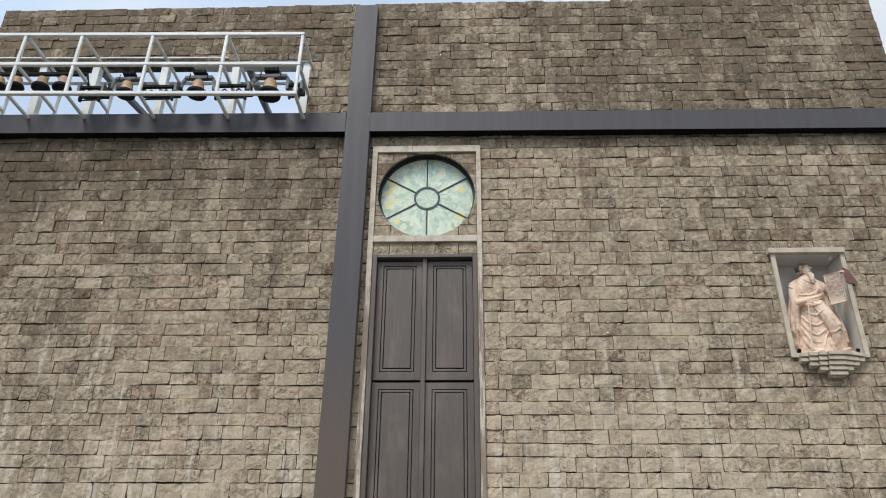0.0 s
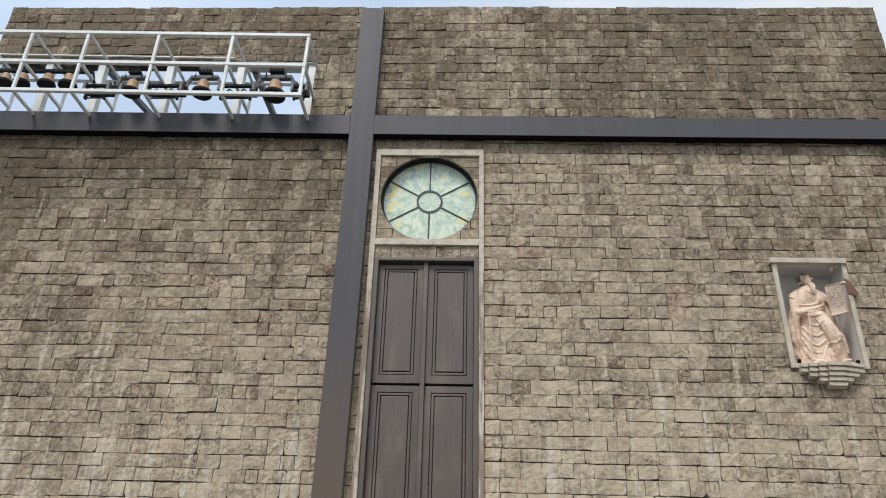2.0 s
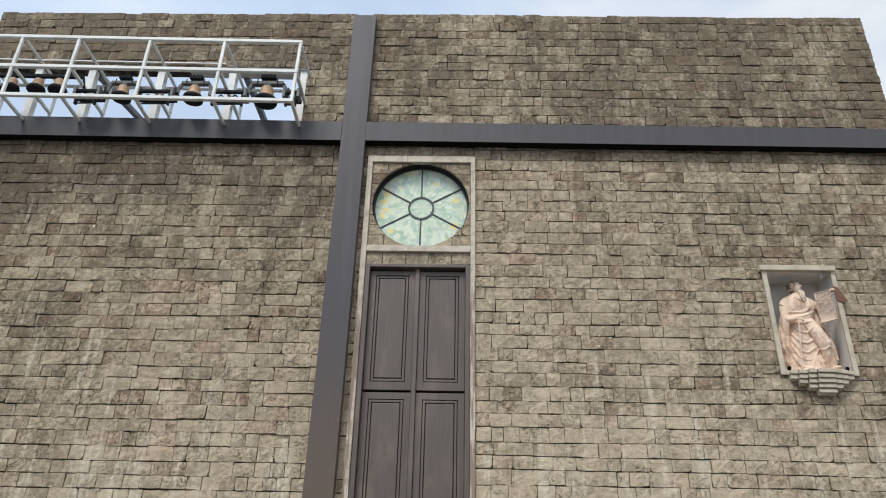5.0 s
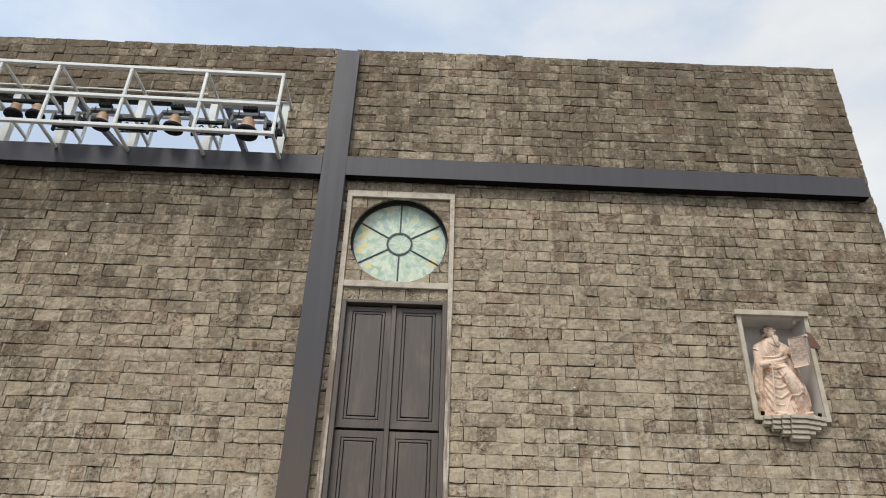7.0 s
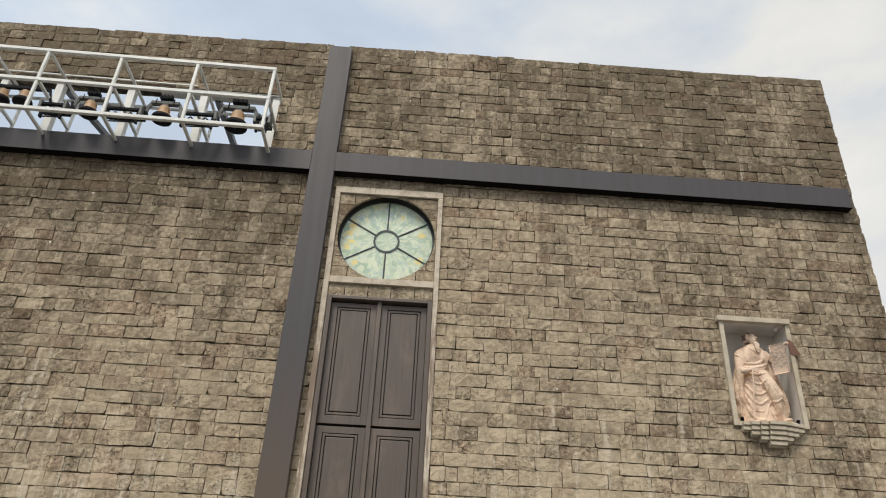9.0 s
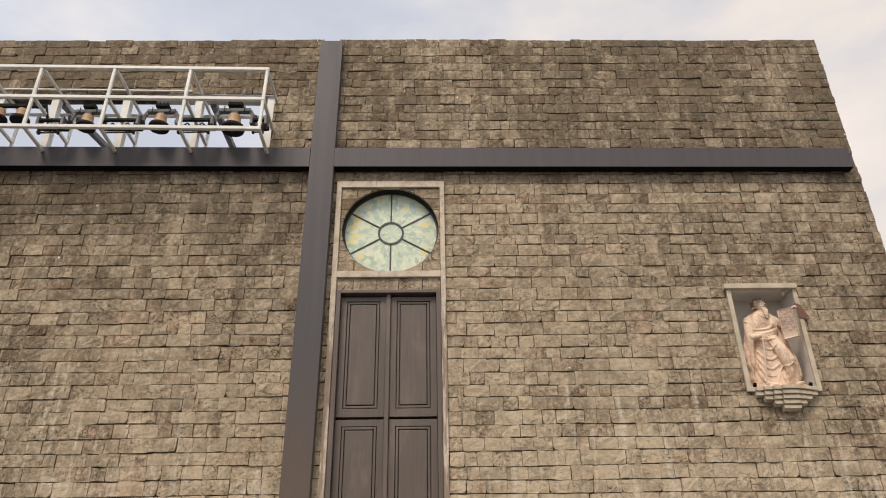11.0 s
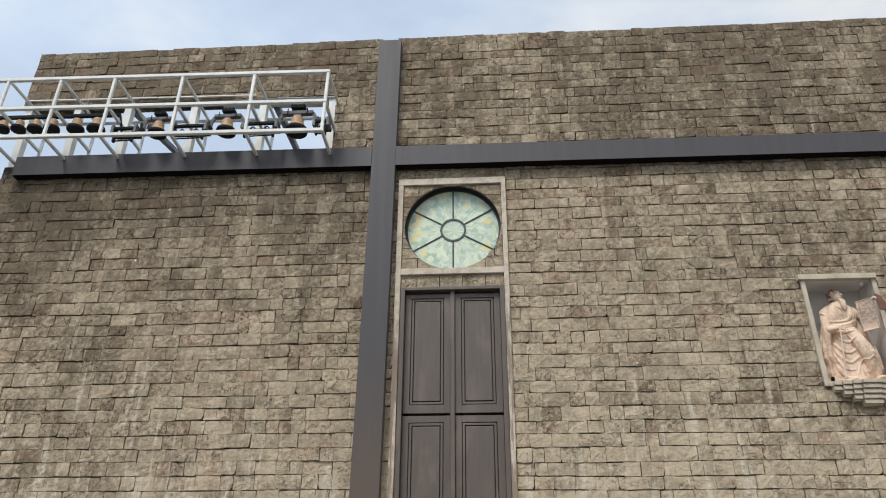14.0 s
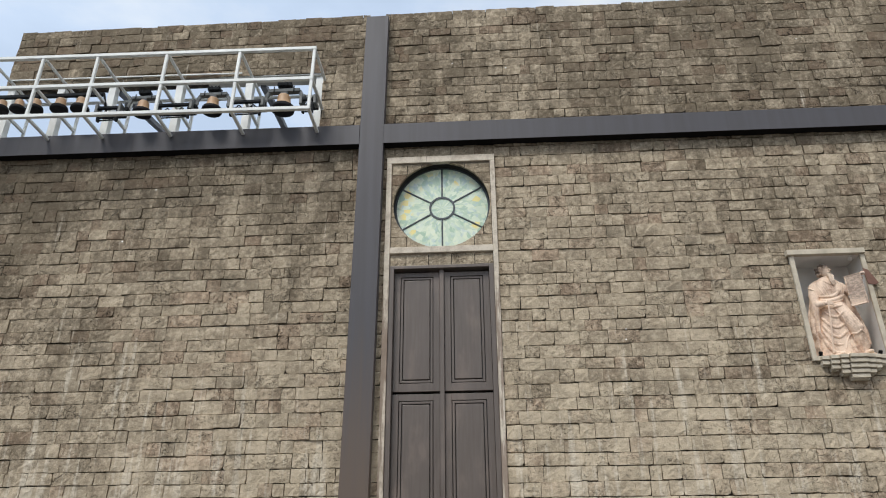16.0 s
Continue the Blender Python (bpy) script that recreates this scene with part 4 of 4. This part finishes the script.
    # tablet held at the side
    held = Matrix.Translation((0.285, -0.25, 1.02)) @ Euler((0.10, 0.02, -0.80)).to_matrix().to_4x4()
    slabs = [((0, 0, 0), (0.24, 0.03, 0.48))]
    for k in (-1, 1):
        slabs += [((0.114 * k, -0.010, 0), (0.012, 0.026, 0.48)), ((0, -0.010, 0.235 * k), (0.24, 0.026, 0.012))]
    for c, d in slabs:
        for v in bmesh.ops.create_cube(bm, size=1.0)["verts"]:
            v.co = held @ Vector((c[0] + v.co.x * d[0], c[1] + v.co.y * d[1], c[2] + v.co.z * d[2]))
    # staff that drops from the hand
    tube(bm, [(-0.165, -0.235, 0.86), (-0.19, -0.235, 0.6), (-0.225, -0.225, 0.3), (-0.26, -0.215, 0.03)], 0.013, 8)
    body = len(bm.verts)
    # head in three-quarter view: face, brow, nose, hair and beard
    ball(bm, (0.035, -0.045, 1.415), (0.058, 0.072, 0.098), 24)
    ball(bm, (0.0, -0.005, 1.45), (0.074, 0.078, 0.080), 24)
    tube(bm, [(0.070, -0.100, 1.447), (0.084, -0.130, 1.407), (0.074, -0.110, 1.396)], [0.008, 0.015, 0.009], 8)
    tube(bm, [(0.012, -0.108, 1.447), (0.048, -0.116, 1.456), (0.082, -0.092, 1.450), (0.093, -0.06, 1.44)], 0.010, 8)
    ball(bm, (0.038, -0.102, 1.405), (0.016, 0.013, 0.013), 10)
    ball(bm, (0.086, -0.066, 1.405), (0.013, 0.014, 0.013), 10)
    for k in range(16):
        a = 0.2 + k * 0.22
        r = 0.072 + 0.008 * math.sin(k * 2.3)
        ball(bm, (-0.005 + r * math.cos(a) * 0.95, 0.0 + r * math.sin(a), 1.43 + 0.05 * math.sin(k * 1.7)), (0.022, 0.022, 0.028), 8)
    for k in range(8):
        a = k * 0.8
        ball(bm, (0.008 + 0.045 * math.cos(a), -0.015 + 0.045 * math.sin(a), 1.515 + 0.010 * math.sin(2 * a)), (0.024, 0.024, 0.022), 8)
    for x, y, z in ((-0.045, -0.062, 1.47), (-0.05, -0.045, 1.43), (-0.045, -0.03, 1.39), (0.0, -0.085, 1.495), (0.05, -0.08, 1.495)):
        ball(bm, (x, y, z), (0.022, 0.022, 0.026), 8)
    tube(bm, [(0.050, -0.085, 1.365), (0.058, -0.110, 1.30), (0.060, -0.128, 1.23), (0.066, -0.138, 1.15)], [0.030, 0.034, 0.026, 0.008], 14)
    for k in range(5):
        wave = 0.012 * (-1) ** k
        tube(bm, [(0.026 + 0.014 * k, -0.100, 1.365), (0.026 + 0.016 * k + wave, -0.136, 1.30), (0.036 + 0.013 * k - wave, -0.152, 1.22), (0.056 + 0.006 * k, -0.150, 1.145)], [0.008, 0.011, 0.010, 0.004], 8)
    tube(bm, [(0.030, -0.116, 1.370), (0.062, -0.128, 1.376), (0.090, -0.098, 1.366)], 0.009, 8)
    for v in list(bm.verts)[body:]:
        v.co.x -= 0.04
    # rocky plinth
    ball(bm, (0.02, -0.02, 0.0), (0.40, 0.20, 0.045), 20)
    for k in range(7):
        ball(bm, (-0.28 + 0.10 * k, -0.15 + 0.02 * math.sin(k * 2.1), 0.012), (0.07, 0.06, 0.028 + 0.012 * math.sin(k * 1.3)), 10)
    return bm


statue = part("statue", statue_mesh(), STATUE, None, smooth=True)
tagged(statue, "terracotta coloured robed figure holding a tablet, standing in the niche", "statue")
fuse = statue.modifiers.new("fuse", "REMESH")
fuse.mode, fuse.voxel_size, fuse.use_smooth_shade = "VOXEL", 0.0055, True
ease = statue.modifiers.new("ease", "SMOOTH")
ease.factor, ease.iterations = 0.5, 1
statue.location = (5.42, 0.17, NZ0 + 0.012)

# ---- small lamps in the niche ----
def spotlight(x, y, z, mat, label):
    b = thing("spotlight", label, "lamp", "lamps in the niche", at=(x, y, z))
    part("base", block(-0.03, 0.03, -0.03, 0.03, 0.0, 0.012, 0.003), mat, b)
    part("stem", block(-0.008, 0.008, -0.008, 0.008, 0.012, 0.03, 0.002), mat, b)
    head = turned([(0.016, -0.036), (0.025, -0.032), (0.029, 0.022), (0.024, 0.032)], 18)
    bmesh.ops.rotate(head, verts=head.verts, cent=(0, 0, 0), matrix=Matrix.Rotation(radians(35), 3, "X"))
    bmesh.ops.translate(head, verts=head.verts, vec=(0, 0, 0.05))
    part("head", head, mat, b, smooth=True)
    return b


spotlight(5.86, 0.02, NZ0 + 0.0105, BLACK, "small black spotlight on the niche floor")
spotlight(5.00, 0.02, NZ0 + 0.0105, BLACK, "small black spotlight on the niche floor")
up_lamp = spotlight(5.80, 0.08, NZ1, NICHE, "small pale spotlight under the niche top")
up_lamp.matrix_basis = pose(5.80, 0.05, NZ1, 180, 0, 0)

# flat five-sided rust-brown piece at the niche edge
FLAP_BROWN = plain_material("rust_brown_flat", (0.21, 0.105, 0.075), (0.12, 0.066, 0.05), 0.8, 9, 50, 0.3)
bm = bmesh.new()
outline = [(-0.03, 0.17), (0.04, 0.14), (0.15, -0.08), (0.09, -0.11), (-0.01, -0.09)]
flap_front = [bm.verts.new((x, -0.012, z)) for x, z in outline]
flap_back = [bm.verts.new((x, 0.0, z)) for x, z in outline]
bm.faces.new(flap_front)
bm.faces.new(list(reversed(flap_back)))
for k in range(len(outline)):
    bm.faces.new((flap_front[k], flap_front[k - 1], flap_back[k - 1], flap_back[k]))
flap = part("brown_flap", bm, FLAP_BROWN)
flap.location = (5.925, -0.056, 6.25)
tagged(flap, "small flat rust-brown flap at the edge of the niche frame", "flap")

# ---- steel bell frame ----
FY = -0.88
Z_TOP, Z_MID, Z_LOW = 10.58, 9.92, 9.30
NODES = [-2.785, -4.115, -5.43, -6.69, -7.70, -8.70, -9.70]
TUBE = 0.066
cage = thing("bell_cage", "white painted steel tube frame in front of the bells", "steel frame", at=(-5.5, FY, Z_LOW + 0.047))
cage.rotation_euler.y = 0.0168


def fpart(name, a, b, w=TUBE, h=None):
    ob = part(name, bar(a, b, w, h), WHITE, cage)
    ob.location = (5.5, -FY, -Z_LOW)


for z in (Z_TOP, Z_MID, Z_LOW):
    fpart("rail", (NODES[0] + 0.029, FY, z), (NODES[-1] - 0.029, FY, z))
REAR = 0.45
fpart("rail", (OPEN_R - 0.02, REAR, Z_TOP), (NODES[-1], REAR, Z_TOP), 0.05)
for x in NODES:
    first = x == NODES[0]
    for lo, hi in ((Z_LOW, Z_MID), (Z_MID, Z_TOP)):
        fpart("post", (x, FY, lo + 0.03), (x, FY, hi - 0.03), 0.052)
    if not first:
        fpart("post", (x, REAR, Z_MID - 0.30), (x, REAR, Z_TOP - 0.026), 0.048)
    for z, w in ((Z_TOP, 0.045), (Z_MID, 0.052)):
        fpart("cross_member", (x, FY + 0.03, z), (x, -0.012 if first else REAR - 0.026, z), w)
    fpart("cross_member", (x, FY + 0.03, Z_LOW), (x, 0.0 if x < -8.58 else -0.185, Z_LOW), 0.05)

post = part("support_post", block(-0.068, 0.068, -0.07, 0.07, 0, OPEN_T - 0.03 - ARM_T + 0.02, 0.006), WHITE)
tagged(post, "white square steel post carrying the stone band", "post", "posts in the bell opening")
post.location = (-2.885, 0.13, ARM_T - 0.02)
for x in (-4.22, -5.56, -6.87, -7.88, -8.87):
    copy_thing(post, pose(x, 0.13, ARM_T - 0.02))

# ---- bells ----
def bell_profile(r, h):
    return [(0.0001, h * 1.02), (r * 0.30, h * 1.0), (r * 0.50, h * 0.95), (r * 0.58, h * 0.85), (r * 0.60, h * 0.62), (r * 0.66, h * 0.42), (r * 0.78, h * 0.22), (r * 0.93, h * 0.09), (r * 0.985, h * 0.03)]


def large_bell():
    r, h = 0.188, 0.285
    b = thing("bell", "tan bronze bell with dark mouth under a steel headstock", "bell", "large swinging bells", at=(0, 0, 0))
    part("bell_body", turned(list(reversed(bell_profile(r, h))), 40), BELL, b, smooth=True)
    # closed disc whose black stands for the shaded hollow
    part("bell_mouth", turned([(r * 0.86, -0.035), (r * 1.02, -0.03), (r * 1.03, 0.0), (r * 1.0, 0.03), (r * 0.97, 0.045)], 40), BELL_DARK, b, "closed bell mouth, black for the shade inside", smooth=True)
    bm = block(-0.27, 0.27, -0.05, 0.05, h + 0.05, h + 0.12, 0.012)
    block(-0.06, 0.06, -0.045, 0.045, h - 0.005, h + 0.055, 0.008, bm)
    part("headstock", bm, GALV, b, "grey cast headstock")
    for s in (-1, 1):
        tube_arm = bar((s * 0.255, 0, h + 0.085), (s * 0.31, 0, h - 0.02), 0.045, 0.07)
        bar((s * 0.31, 0, h - 0.015), (s * 0.325, 0, 0.11), 0.038, 0.06, tube_arm)
        part("side_arm", tube_arm, GALV, b, "grey cast side arm")
        part("bearing", block(s * 0.33 - 0.035, s * 0.33 + 0.035, -0.06, 0.06, 0.05, 0.13, 0.012), STEEL, b)
        plate = turned([(0.075, -0.008), (0.08, 0.0), (0.075, 0.008)], 20)
        bmesh.ops.rotate(plate, verts=plate.verts, cent=(0, 0, 0), matrix=Matrix.Rotation(radians(90), 3, "Y"))
        bmesh.ops.translate(plate, verts=plate.verts, vec=(s * 0.365, 0, 0.20))
        part("flange", plate, GALV, b, "round grey flange plate")
        part("clamp", bar((s * 0.17, -0.055, h + 0.03), (s * 0.17, -0.055, h + 0.16), 0.018), STEEL, b)
    part("striker_motor", block(-0.125, 0.125, -0.07, 0.06, h + 0.17, h + 0.24, 0.012), STEEL, b)
    for x in (-0.10, -0.04, 0.04, 0.10):
        part("fin", block(x - 0.015, x + 0.015, -0.085, -0.0705, h + 0.16, h + 0.25, 0.004), STEEL, b)
    for x in (-0.08, 0.08):
        part("motor_leg", block(x - 0.015, x + 0.015, -0.02, 0.02, h + 0.118, h + 0.172, 0.003), STEEL, b)
    cl = turned([(0.001, -0.075), (0.03, -0.07), (0.035, -0.05), (0.015, -0.034)], 14)
    part("clapper", cl, BELL_DARK, b, smooth=True)
    return b


BELL_Y = -0.40
bell = large_bell()
bell.matrix_basis = pose(-3.375, BELL_Y, 9.665) @ Matrix.Diagonal((1.04, 1.04, 1.04, 1))
copy_thing(bell, pose(-4.66, BELL_Y, 9.705) @ Matrix.Diagonal((0.88, 0.88, 0.88, 1)))
copy_thing(bell, pose(-5.93, BELL_Y, 9.72) @ Matrix.Diagonal((0.83, 0.83, 0.83, 1)))


def small_bell(r, h):
    b = thing("bell", "small tan bronze bell hung from a dark bar", "bell", "row of small bells")
    part("bell_body", turned(list(reversed(bell_profile(r, h))), 32), BELL, b, smooth=True)
    part("bell_mouth", turned([(r * 0.86, -0.03), (r * 1.03, -0.025), (r * 1.05, 0.0), (r * 1.0, 0.03), (r * 0.96, 0.045)], 32), BELL_DARK, b, "closed bell mouth, black for the shade inside", smooth=True)
    part("hanger", block(-0.022, 0.022, -0.02, 0.02, h - 0.004, h + 0.075, 0.004), STEEL, b)
    return b


RISE = 0.0168
for x, r in ((-7.10, 0.155), (-7.49, 0.148), (-7.95, 0.138), (-8.27, 0.132), (-8.59, 0.126), (-8.90, 0.12), (-9.20, 0.115)):
    h = r * 1.55
    small_bell(r, h).matrix_basis = pose(x, BELL_Y, 10.085 - h - 0.03 + (-6.1 - x) * RISE + 0.03)

hang = part("hanging_bar", bar((-6.73, BELL_Y, 10.172), (-9.7, BELL_Y, 10.172 + 2.97 * RISE), 0.065), STEEL)
tagged(hang, "dark steel bar carrying the small bells", "bar")
hanger_end = part("bar_bracket", bar((-6.72, BELL_Y, 10.21), (-6.60, BELL_Y, 9.80), 0.035), STEEL)
tagged(hanger_end, "dark steel bracket at the bar end", "bracket")


def bearer(x0, x1):
    b = thing("bell_bearer", "dark steel bearer between the swinging bells", "steel beam", "bearers between the bells", at=((x0 + x1) / 2, BELL_Y, 9.70))
    c, w = (x0 + x1) / 2, (x1 - x0) / 2
    part("beam", block(-w, w, 0.05, 0.13, 0.01, 0.095, 0.008), STEEL, b)
    part("beam", block(-w, w, -0.14, -0.08, 0.05, 0.10, 0.008), STEEL, b)
    part("bolt_plate", block(-w - 0.008, -w + 0.04, -0.15, 0.02, -0.03, 0.15, 0.006), GALV, b)
    part("bolt_plate", block(w - 0.04, w + 0.008, -0.15, 0.02, -0.03, 0.15, 0.006), GALV, b)
    for s in (-1, 1):
        part("lug", block(s * (w - 0.06) - 0.02, s * (w - 0.06) + 0.02, -0.12, -0.06, -0.20, 0.03, 0.005), STEEL, b)
    part("tie", bar((-w + 0.03, -0.09, -0.12), (w - 0.03, -0.09, -0.11), 0.036), STEEL, b)
    part("tie", bar((-w + 0.06, -0.09, -0.18), (w - 0.06, -0.09, -0.17), 0.024), STEEL, b)
    n = max(2, round(2 * w / 0.16))
    for k in range(n):
        x0, x1 = -w + 0.06 + (2 * w - 0.12) * k / n, -w + 0.06 + (2 * w - 0.12) * (k + 1) / n
        lo, hi = (-0.11, 0.03) if k % 2 == 0 else (0.03, -0.11)
        part("lattice", bar((x0, -0.09, lo), (x1, -0.09, hi), 0.022), STEEL, b)


bearer(-6.72, -6.27)
bearer(-5.62, -4.98)
bearer(-4.33, -3.70)
bearer(-3.05, -2.77)

# ---- stays behind the wall ----
for a, b in (((-6.865, 0.27, 10.79), (-7.06, 3.4, 11.63)), ((-4.025, 0.27, 10.77), (-4.31, 3.4, 11.55))):
    st = part("stay", bar(a, b, 0.11, 0.11), STRUT)
    tagged(st, "grey steel stay running back from the stone band", "stay", "stays behind the wall")

lay_blocks()
